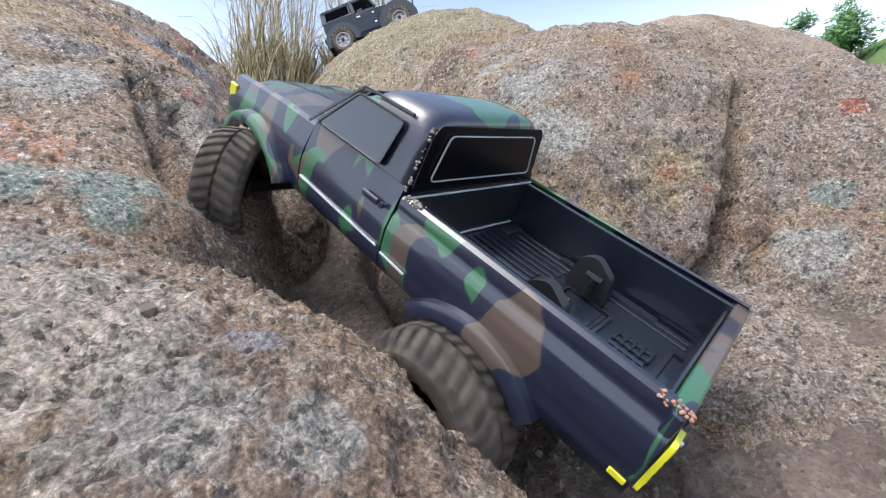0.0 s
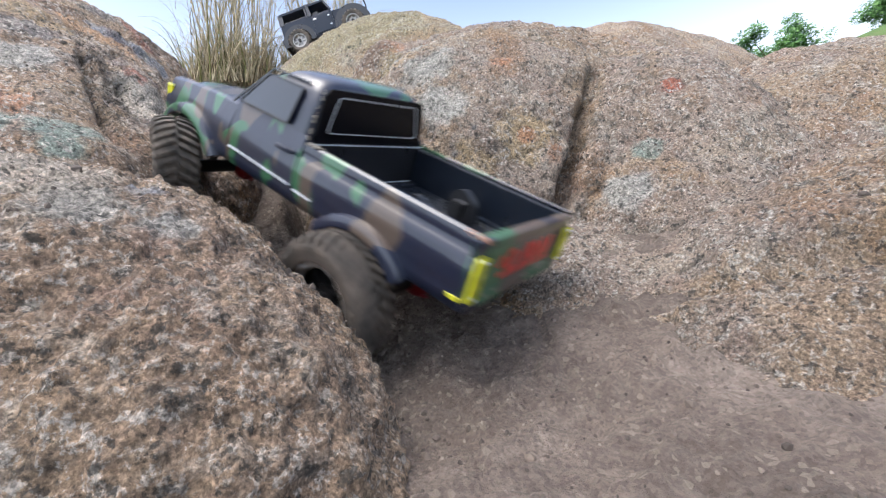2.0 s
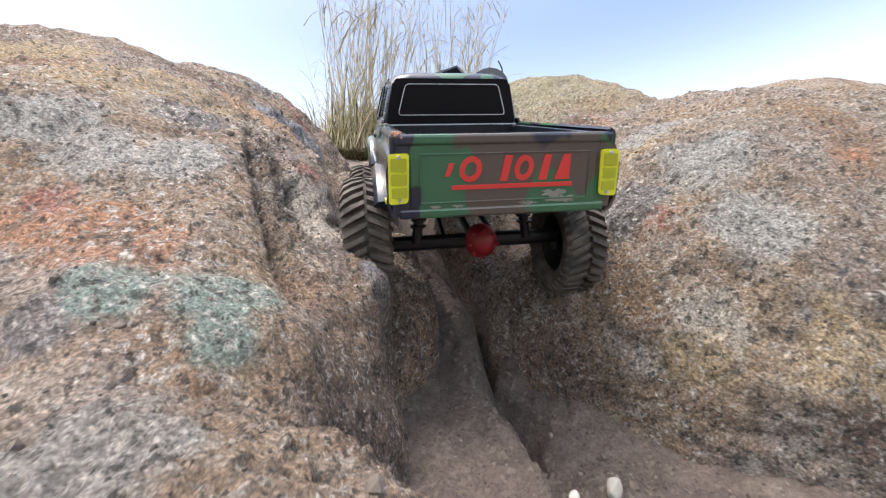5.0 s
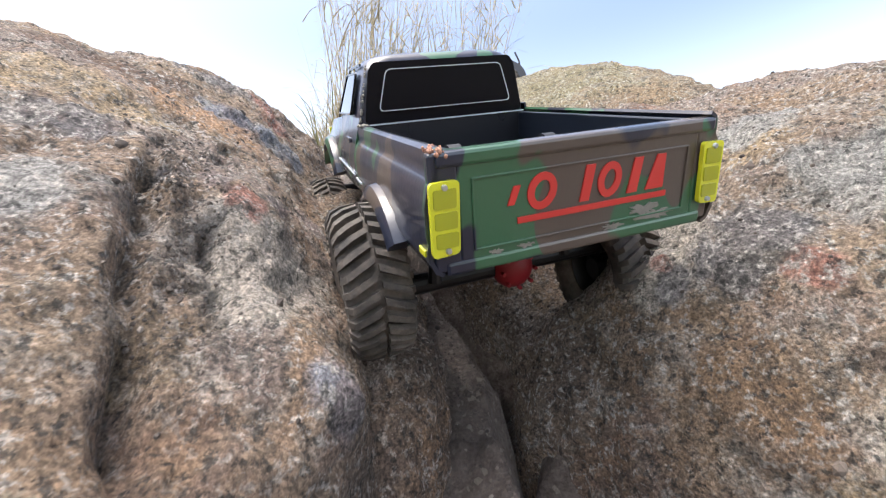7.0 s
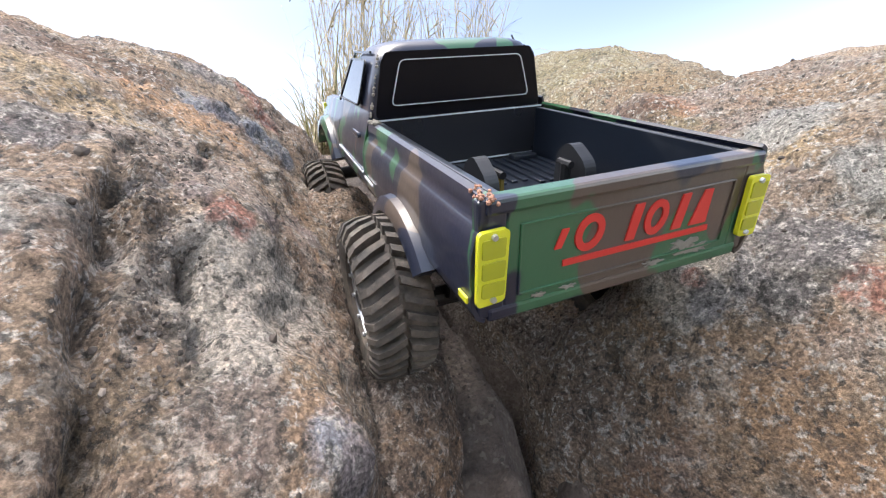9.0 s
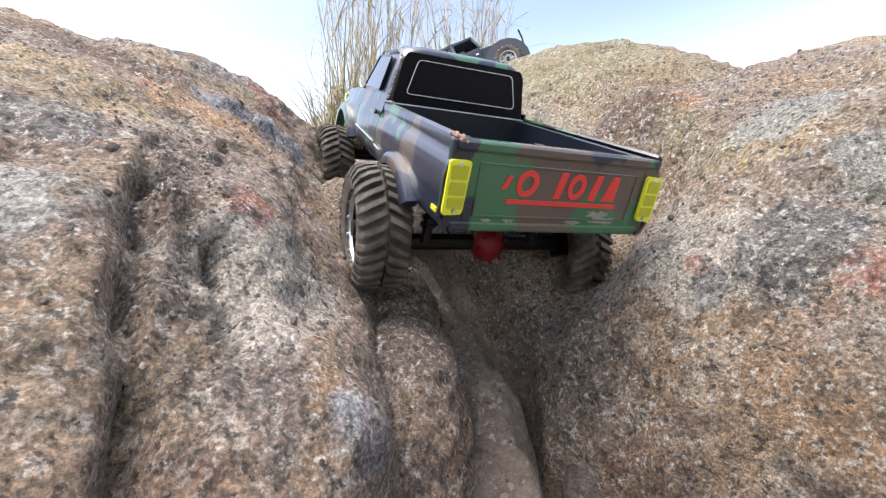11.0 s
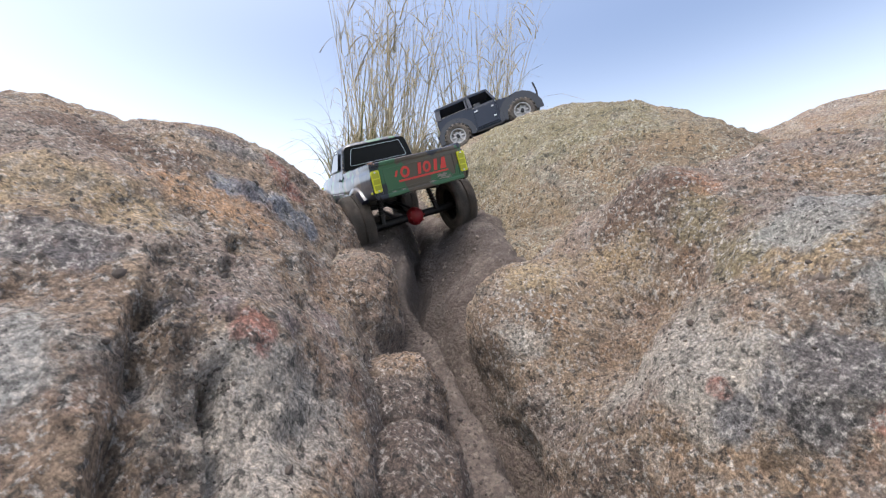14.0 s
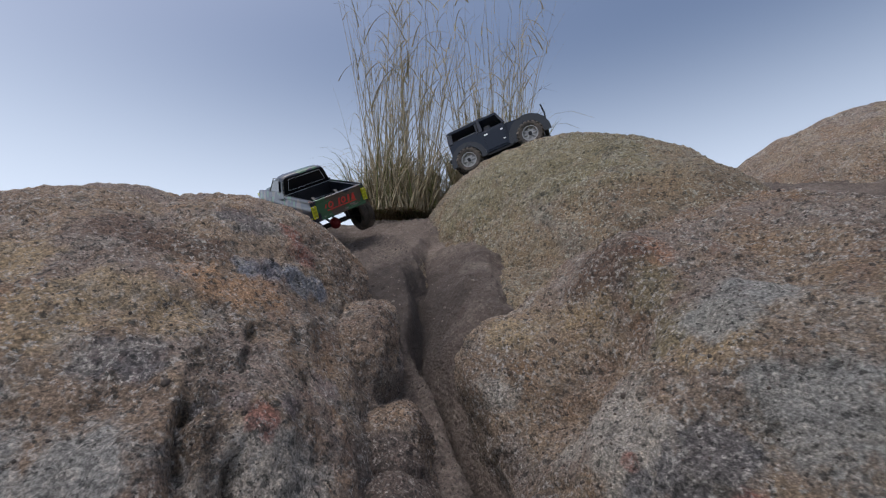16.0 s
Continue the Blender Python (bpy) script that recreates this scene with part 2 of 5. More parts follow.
rock_mud = rock_material("granite_mud", [(MUD, [(-0.13, 1.11, 0.25, 0.05), (-0.10, 1.09, 0.2, 0.06)])], tint=(1.05, 1.0, 0.98), mud=[((-0.13, 1.11, 0.16), 0.12, 0.7)])
rock_top = rock_material("granite_top", [(OLIVE, [(0.1, 1.7, 0.85, 0.25), (-0.15, 1.9, 0.85, 0.3)])], tint=(0.95, 0.98, 0.9), rusty=0.35)


def soil_material():
    n = Nodes("wet_soil", 0.9)
    at = n.where(True)
    broad = n.noise(at, 7, 6, 0.65)
    col = n.ramp(broad, (0.35, (0.10, 0.077, 0.062)), (0.55, (0.19, 0.15, 0.124)), (0.7, (0.29, 0.238, 0.20)))
    grain = n.node("SeparateColor", 0, Color=n.cells(at, 420))
    col = n.mix(0.7, col, n.ramp(grain, (0.0, 0.5), (1.0, 1.5)), "MULTIPLY")
    speck = n.node("SeparateColor", 1, Color=n.cells(at, 260))
    col = n.mix(n.ramp(speck, (0.93, 0.0), (0.95, 0.6)), col, (0.38, 0.33, 0.27))
    gritty = n.ramp(n.noise(at, 60, 7, 0.75), (0.36, (0.05, 0.038, 0.031)), (0.5, (0.115, 0.09, 0.074)), (0.64, (0.21, 0.175, 0.15)))
    col = n.mix(0.45, col, gritty)
    # soil darkens towards one spot near the head of the gully, with a ragged edge
    dark_patch = n.math("ADD", n.node("VectorMath", "Value", "DISTANCE", i0=at, i1=(-0.25, 1.52, 0.40)), n.math("MULTIPLY", n.math("SUBTRACT", broad, 0.5), 0.3))
    col = n.mix(n.ramp(dark_patch, (0.12, 0.75), (0.28, 0.0)), col, (0.045, 0.035, 0.03))
    away = n.node("VectorMath", "Value", "LENGTH", i0=at)
    col = n.mix(n.ramp(n.math("DIVIDE", away, 10.0), (0.30, 0.0), (0.55, 1.0)), col, n.ramp(n.noise(at, 1.5, 6), (0.35, (0.10, 0.12, 0.035)), (0.65, (0.07, 0.14, 0.03))))
    height = n.math("ADD", n.noise(at, 110, 6, 0.7), n.math("MULTIPLY", n.cells(at, 150, "Distance"), -0.2))
    return n.done(col, n.bump(height, 1.0, 0.012))


soil = soil_material()


def camo_material():
    n = Nodes("camouflage_paint", 0.38)
    n.b.inputs["Specular IOR Level"].default_value = 0.25
    at = n.node("VectorMath", 0, "MULTIPLY", i0=n.where(), i1=(1.0, 1.2, 0.6))
    shifted = [n.node("VectorMath", 0, "ADD", i0=at, i1=v) for v in ((0, 0, 0), (3.7, 1.2, 0.4), (7.9, 4.1, 2.7))]
    col = n.mix(n.ramp(n.noise(shifted[0], 17, 1.0, 0.4, 0.5), (0.49, 0.0), (0.50, 1.0)), (0.010, 0.014, 0.030), (0.030, 0.095, 0.045))
    col = n.mix(n.ramp(n.noise(shifted[1], 17, 1.0, 0.4, 0.5), (0.575, 0.0), (0.585, 1.0)), col, (0.070, 0.053, 0.043))
    col = n.mix(n.ramp(n.noise(shifted[2], 17, 1.0, 0.4, 0.5), (0.53, 0.0), (0.54, 1.0)), col, (0.008, 0.011, 0.027))
    dust = n.noise(n.where(), 40, 6, 0.7)
    col = n.mix(n.ramp(dust, (0.55, 0.0), (0.95, 0.14)), col, (0.10, 0.092, 0.084))
    n.b.inputs["Coat Weight"].default_value, n.b.inputs["Coat Roughness"].default_value, n.b.inputs["Coat IOR"].default_value = 0.75, 0.12, 1.55
    return n.done(col, n.bump(n.noise(n.where(), 260, 3), 0.15, 0.001), n.math("ADD", 0.30, n.math("MULTIPLY", dust, 0.25)))


camo = camo_material()
black_plastic = plain("black_plastic", (0.012, 0.013, 0.017), 0.28, coat=0.3)
bed_plastic = plain("dusty_black_plastic", (0.006, 0.009, 0.016), 0.3, grain=0.3, coat=0.6)
dark_glass = plain("smoked_glass", (0.012, 0.016, 0.024), 0.08, coat=0.6)
rear_glass = plain("black_window", (0.004, 0.004, 0.006), 0.25)
rear_glass.node_tree.nodes["Principled BSDF"].inputs["Specular IOR Level"].default_value = 0.15
bed_plastic.node_tree.nodes["Principled BSDF"].inputs["Coat IOR"].default_value = 1.5
black_steel = plain("black_steel", (0.02, 0.02, 0.022), 0.45, 0.6)
silver = plain("brushed_aluminium", (0.55, 0.56, 0.58), 0.35, 0.9)
yellow_lens = plain("yellow_lens", (0.58, 0.58, 0.02), 0.2, coat=0.6)
lens_dark = plain("yellow_lens_recess", (0.33, 0.34, 0.012), 0.25, coat=0.4)
red_paint = plain("red_paint", (0.50, 0.030, 0.022), 0.45)
diff_red = plain("red_cast_metal", (0.22, 0.006, 0.012), 0.5)
white_line = plain("chrome_line", (0.62, 0.66, 0.72), 0.3, 0.4)
scuffed = plain("scraped_plastic", (0.19, 0.175, 0.15), 0.85, grain=0.5, scale=160, bump=0.002)
jeep_paint = plain("dark_navy_paint", (0.007, 0.013, 0.028), 0.35, coat=0.15)
jeep_paint.node_tree.nodes["Principled BSDF"].inputs["Specular IOR Level"].default_value = 0.3
matte_black = plain("matte_black_plastic", (0.008, 0.009, 0.012), 0.5)
# pale colour that imitates the brightness showing in the jeep's windows
pale_window_fill = plain("pale_window_brightness", (0.45, 0.47, 0.47), 0.7)
brass = plain("brass", (0.6, 0.42, 0.1), 0.35, 0.9)


def rubber_material():
    n = Nodes("muddy_rubber", 0.85)
    at = n.where()
    mud = n.noise(at, 45, 6, 0.7)
    col = n.ramp(mud, (0.34, (0.028, 0.026, 0.025)), (0.52, (0.082, 0.069, 0.058)), (0.70, (0.15, 0.122, 0.10)))
    return n.done(col, n.bump(n.noise(at, 220, 5), 0.5, 0.002))


rubber = rubber_material()


# ---- mesh helpers ----
def link_mesh(name, verts, faces, material, parent=None, label="", smooth=True):
    me = bpy.data.meshes.new(name)
    me.from_pydata(verts, [], faces)
    me.update()
    me.materials.append(material)
    if smooth:
        me.polygons.foreach_set("use_smooth", [True] * len(me.polygons))
    ob = new(name, me)
    if parent:
        ob.parent = parent
    if label:
        ob["label"] = label
    return ob


def part(name, bm, material, parent=None, label="", smooth=False):
    me = bpy.data.meshes.new(name)
    bmesh.ops.recalc_face_normals(bm, faces=bm.faces)
    bm.to_mesh(me)
    bm.free()
    me.materials.append(material)
    if smooth:
        me.polygons.foreach_set("use_smooth", [True] * len(me.polygons))
        me.set_sharp_from_angle(angle=radians(40))
    ob = new(name, me)
    if parent:
        ob.parent = parent
    if label:
        ob["label"] = label
    return ob


def box(bm, centre, size, turn=None, bevel=0.0):
    made = bmesh.ops.create_cube(bm, size=1.0)["verts"]
    m = Matrix.Translation(centre) @ (turn or Matrix()) @ Matrix.Diagonal((*size, 1))
    bmesh.ops.transform(bm, matrix=m, verts=made)
    if bevel:
        edges = list({e for v in made for e in v.link_edges})
        bmesh.ops.bevel(bm, geom=edges, offset=bevel, segments=2, affect="EDGES", profile=0.5)
    return bm


def rod(bm, a, b, r1, r2=None, sides=10):
    a, b = Vector(a), Vector(b)
    turn = (b - a).to_track_quat("Z", "Y").to_matrix().to_4x4()
    bmesh.ops.create_cone(bm, cap_ends=True, segments=sides, radius1=r1, radius2=r1 if r2 is None else r2, depth=(b - a).length,
                          matrix=Matrix.Translation((a + b) / 2) @ turn)
    return bm


def slab(bm, outline, thickness, m):
    """A flat plate: a closed outline in x and y, drawn up by thickness, at m."""
    low = [bm.verts.new(m @ Vector((x, y, 0))) for x, y in outline]
    high = [bm.verts.new(m @ Vector((x, y, thickness))) for x, y in outline]
    bm.faces.new(low[::-1]), bm.faces.new(high)
    for i in range(len(low)):
        j = (i + 1) % len(low)
        bm.faces.new((low[i], low[j], high[j], high[i]))
    return bm


def rounded(points, radius, steps=4):
    """A closed outline with its corners rounded."""
    out, count = [], len(points)
    for i in range(count):
        p, a, b = Vector(points[i]), Vector(points[i - 1]), Vector(points[(i + 1) % count])
        r = min(radius, (a - p).length / 2.1, (b - p).length / 2.1)
        s, e = p + (a - p).normalized() * r, p + (b - p).normalized() * r
        out += [tuple((1 - k) ** 2 * s + 2 * k * (1 - k) * p + k * k * e) for k in [i / steps for i in range(steps + 1)]]
    return out


def sweep(bm, path, half_w, half_h, up=(0, 0, 1)):
    """A bar of rectangular section along a path."""
    rings = []
    for i, p in enumerate(path):
        d = (Vector(path[min(i + 1, len(path) - 1)]) - Vector(path[max(i - 1, 0)])).normalized()
        side = d.cross(Vector(up)).normalized()
        top = side.cross(d)
        rings.append([bm.verts.new(Vector(p) + side * sx * half_w + top * sz * half_h) for sx, sz in ((-1, -1), (1, -1), (1, 1), (-1, 1))])
    for a, b in zip(rings, rings[1:]):
        for k in range(4):
            bm.faces.new((a[k], a[(k + 1) % 4], b[(k + 1) % 4], b[k]))
    bm.faces.new(rings[0]), bm.faces.new(rings[-1][::-1])
    return bm


def lattice_noise(p, seed):
    """Smooth value noise, -1 to 1, of an array of points."""
    i = np.floor(p).astype(np.int64)
    f = p - i
    u = f * f * (3 - 2 * f)
    out = np.zeros(len(p))
    for cx in (0, 1):
        for cy in (0, 1):
            for cz in (0, 1):
                h = ((i[:, 0] + cx) * 374761393 + (i[:, 1] + cy) * 668265263 + (i[:, 2] + cz) * 2147483647 + seed * 144665) & 0xFFFFFFFF
                h = ((h ^ (h >> 13)) * 1274126177) & 0xFFFFFFFF
                h = (h ^ (h >> 16)) & 0xFFFF
                w = (u[:, 0] if cx else 1 - u[:, 0]) * (u[:, 1] if cy else 1 - u[:, 1]) * (u[:, 2] if cz else 1 - u[:, 2])
                out += w * (h / 32767.5 - 1)
    return out


def rock_relief(p, seed, coarse=1.0):
    """How far weathered rock stands out at each point, in metres."""
    out = 0.028 * coarse * lattice_noise(p * 4.1, seed) + 0.013 * coarse * lattice_noise(p * 10.3, seed + 1)
    out += 0.006 * lattice_noise(p * 23.7, seed + 2)
    out -= 0.007 * np.maximum(0, 0.35 - np.abs(lattice_noise(p * 9.0, seed + 6))) * (lattice_noise(p * 3.3, seed + 7) > 0)
    out += 0.0032 * lattice_noise(p * 57, seed + 3) + 0.0026 * lattice_noise(p * 118, seed + 4) + 0.0017 * lattice_noise(p * 230, seed + 5)
    return out


def to_segment(p, a, b):
    a, b = np.array(a), np.array(b)
    k = np.clip(((p - a) @ (b - a)) / ((b - a) @ (b - a)), 0, 1)
    return np.linalg.norm(p - a - k[:, None] * (b - a), axis=1)


def boulder(name, label, centre, radii, yaw, material, fine, region, seed, power=2.0, coarse=1.0, grooves=(), grit=0.0, bulges=()):
    """A rounded boulder, finely divided inside region (a test of points) and coarsely elsewhere."""
    c, s = math.cos(radians(yaw)), math.sin(radians(yaw))
    turn = np.array([[c, -s, 0], [s, c, 0], [0, 0, 1]])
    verts, faces, base = [], [], 0
    for count, inside in ((fine, True), (max(fine // 6, 12), False)):
        g = np.tan(np.linspace(-math.pi / 4, math.pi / 4, count + 1))
        u, v = (a.ravel() for a in np.meshgrid(g, g, indexing="ij"))
        one = np.ones_like(u)
        k = np.arange((count + 1) ** 2).reshape(count + 1, count + 1)
        quad = np.stack([k[:-1, :-1], k[1:, :-1], k[1:, 1:], k[:-1, 1:]], -1).reshape(-1, 4)
        sides, quads = [], []
        for n, d in enumerate(((one, u, v), (-one, -u, v), (-u, one, v), (u, -one, v), (-v, u, one), (v, u, -one))):
            sides.append(np.stack(d, 1))
            quads.append(quad + n * len(u))
        d, q = np.concatenate(sides), np.concatenate(quads)
        d /= np.linalg.norm(d, axis=1)[:, None]
        _, first, same = np.unique(np.round(d, 6), axis=0, return_index=True, return_inverse=True)
        d, q = d[first], same.ravel()[q]
        r = (np.abs(d / radii) ** power).sum(1) ** (-1 / power)
        local = d * r[:, None]
        p = local @ turn.T + centre
        keep = region(p[q].mean(1)) if inside else ~region(p[q].mean(1))
        q = q[keep]
        used, q = np.unique(q, return_inverse=True)
        q = q.reshape(-1, 4)
        p, local = p[used], local[used]
        out = np.sign(local) * np.abs(local / radii) ** (power - 1) / radii
        out = (out / np.linalg.norm(out, axis=1)[:, None]) @ turn.T
        move = rock_relief(p, seed, coarse) if inside else rock_relief(p, seed, coarse) - 0.002
        if grit and inside:
            move = move + grit * (0.7 * lattice_noise(p * 60, seed + 11) + 0.8 * np.abs(lattice_noise(p * 125, seed + 8)) + 0.8 * np.abs(lattice_noise(p * 240, seed + 9)))
        for place, radius, lift in bulges:
            move = move + lift * np.exp(-((p - np.array(place)) ** 2).sum(1) / radius ** 2)
        cut = np.stack([lattice_noise(p * 26, 31), lattice_noise(p * 26, 32), 0 * p[:, 0]], 1)
        carved = np.zeros(len(p))
        for a, b, width, depth in grooves:
            wob = to_segment(p + out * move[:, None] + 0.008 * cut, a, b)
            carved = np.maximum(carved, depth * np.exp(-((wob / width) ** 2)))
        move = move - carved
        p = p + out * move[:, None]
        verts.append(p)
        faces.append(q + base)
        base += len(p)
    verts, faces = np.concatenate(verts), np.concatenate(faces)
    me = bpy.data.meshes.new(name)
    me.vertices.add(len(verts))
    me.vertices.foreach_set("co", verts.ravel())
    me.loops.add(faces.size)
    me.loops.foreach_set("vertex_index", faces.ravel())
    me.polygons.add(len(faces))
    me.polygons.foreach_set("loop_start", np.arange(0, faces.size, 4))
    me.update(calc_edges=True)
    me.polygons.foreach_set("use_smooth", np.ones(len(faces), bool))
    me.materials.append(material)
    me.validate()
    return tagged(new(name, me), label, "rock")


def near(p):
    return (p[:, 1] < 2.1) & (p[:, 1] > 0.35) & (p[:, 2] > -0.15) & (p[:, 0] > -1.1) & (p[:, 0] < 1.3)


# ---- the rocks ----
def crevice(line, width, depth):
    return [(a, b, width, depth) for a, b in zip(line, line[1:])]


# two weathered crevices down the face, with a sunken rubble strip between them
CREVICES = (crevice([(-0.262, 0.978, 0.397), (-0.230, 0.946, 0.37), (-0.193, 0.909, 0.333), (-0.171, 0.888, 0.304), (-0.148, 0.862, 0.26), (-0.12, 0.835, 0.20)], 0.008, 0.034)
            + crevice([(-0.262, 1.05, 0.418), (-0.21, 0.977, 0.362), (-0.181, 0.944, 0.322), (-0.16, 0.919, 0.28), (-0.14, 0.894, 0.24), (-0.11, 0.86, 0.18)], 0.006, 0.022)
            + crevice([(-0.286, 1.03, 0.44), (-0.235, 0.973, 0.385), (-0.206, 0.944, 0.345), (-0.176, 0.914, 0.307), (-0.145, 0.88, 0.255), (-0.12, 0.85, 0.20)], 0.020, 0.007))
# the deep dark cleft between the domed rock and its reddish neighbour
CLEFT = crevice([(0.552, 1.035, 0.36), (0.512, 1.0, 0.28), (0.49, 0.983, 0.233), (0.466, 0.962, 0.17), (0.44, 0.945, 0.117), (0.415, 0.93, 0.07)], 0.011, 0.11)
boulder("boulder", "large tan and rust granite boulder with blue lichen beside the gully", (-0.944, 1.683, -0.319), (0.507, 1.378, 1.064), 40, rock_left, 330,
        lambda p: near(p) & (p[:, 0] > -0.95), 3, coarse=0.7, grit=0.002, grooves=CREVICES,
        bulges=[((-0.147, 0.749, 0.2), 0.09, 0.028), ((-0.08, 0.934, 0.228), 0.055, 0.045), ((-0.187, 0.986, 0.35), 0.05, 0.016)])
boulder("boulder", "high dark-topped granite boulder behind the lichen-covered one", (-0.985, 1.393, 0.022), (0.989, 0.573, 0.697), -32, rock_left, 180, near, 23, coarse=0.6, grit=0.002, grooves=CREVICES)
boulder("boulder", "low rounded pinkish granite boulder covered in coarse grains", (-0.144, 0.713, -0.146), (0.398, 0.206, 0.305), -25, rock_near, 270,
        lambda p: (p[:, 2] > -0.12), 11, coarse=0.25, grit=0.0034)
boulder("boulder", "rough tan granite hump at the foot of a larger rock", (-0.40, 0.56, -0.13), (0.30, 0.28, 0.27), 0, rock_near, 140,
        lambda p: (p[:, 2] > -0.12), 17, coarse=0.5, grit=0.0042)
boulder("boulder", "large domed granite boulder with rusty and pale patches", (0.397, 1.646, 0.093), (0.559, 0.713, 0.526), 0, rock_right, 270, lambda p: near(p) & (p[:, 1] < 1.6) & (p[:, 2] > -0.05), 5, coarse=0.6, grit=0.002, grooves=CLEFT,
        bulges=[((-0.03, 1.3, 0.34), 0.09, 0.085), ((0.05, 1.19, 0.3), 0.05, -0.04), ((0.065, 1.23, 0.37), 0.08, -0.05), ((0.141, 1.231, 0.393), 0.09, -0.055), ((0.296, 1.234, 0.492), 0.10, -0.045), ((0.148, 1.302, 0.509), 0.07, 0.04), ((-0.022, 1.23, 0.156), 0.06, -0.045)])
boulder("boulder", "reddish granite boulder behind a deep dark crack", (0.667, 1.283, -0.187), (0.357, 0.477, 0.619), -2, rock_right, 170, near, 7, coarse=0.5, grit=0.002, grooves=CLEFT, bulges=[((0.567, 0.939, 0.172), 0.08, -0.02)])
boulder("boulder", "broad low granite slab sloping down beside the track", (0.95, 0.9, -0.22), (0.65, 0.5, 0.36), 0, rock_right, 180, lambda p: (p[:, 2] > -0.15) & (p[:, 1] < 1.2), 61, coarse=0.8, grit=0.005, grooves=[
            ((0.45, 0.75, 0.0), (0.75, 0.55, 0.06), 0.02, 0.03), ((0.55, 0.92, 0.09), (0.9, 0.80, 0.13), 0.02, 0.025)])
boulder("boulder", "gritty granite apron sloping down to the gully soil", (0.43, 1.05, -0.275), (0.38, 0.42, 0.35), 0, rock_right, 190, lambda p: (p[:, 2] > -0.12) & (p[:, 1] < 1.06), 67, coarse=0.45, grit=0.0035)
boulder("boulder", "rusty granite boulder leaning on its cracked neighbour", (1.1, 1.3, -0.15), (0.5, 0.45, 0.56), 0, rock_right, 150, near, 63, coarse=0.6)
boulder("boulder", "olive granite shoulder between two domes", (0.0, 1.62, 0.27), (0.20, 0.28, 0.25), 20, rock_top, 130, near, 65, coarse=0.5)
boulder("boulder", "high olive granite dome carrying a parked toy jeep", (-0.143, 2.481, 0.118), (0.556, 1.287, 0.938), 31, rock_top, 180,
        lambda p: (p[:, 1] < 2.7) & (p[:, 2] > 0.2), 9, coarse=0.45, grit=0.004)
boulder("boulder", "far rounded orange granite outcrop", (1.232, 2.628, -0.189), (1.066, 0.769, 1.313), -10, rock_right, 110, lambda p: p[:, 2] > 0.2, 13, coarse=0.7)
boulder("boulder", "tall lichen-streaked granite hump at the head of the gully", (-0.606, 1.429, 0.215), (0.321, 0.571, 0.468), 24, rock_left, 160, near, 29, coarse=0.4, grit=0.002)
boulder("boulder", "narrow granite ledge wedged into the gully", (-0.285, 1.36, 0.27), (0.072, 0.20, 0.18), 20, rock_left, 90, lambda p: p[:, 2] > 0.0, 51, coarse=0.5, power=2.6)
boulder("boulder", "mud-coated rock stuck in the gully floor", (-0.16, 1.21, 0.17), (0.06, 0.12, 0.14), 15, rock_mud, 60, lambda p: p[:, 2] > 0.0, 53, coarse=0.5, power=2.8)
boulder("boulder", "mud-coated rock stuck in the gully floor", (-0.125, 1.12, 0.12), (0.05, 0.13, 0.13), 10, rock_mud, 60, lambda p: p[:, 2] > 0.0, 55, coarse=0.5, power=2.8)

boulder("boulder", "low olive rock bedded in the top of the gully", (-0.43, 1.82, 0.43), (0.13, 0.24, 0.16), 35, rock_top, 70, near, 71, coarse=0.7, grit=0.002)
boulder("boulder", "low olive rock bedded in the top of the gully", (-0.19, 1.78, 0.39), (0.14, 0.28, 0.17), 25, rock_top, 70, near, 73, coarse=0.7, grit=0.002)


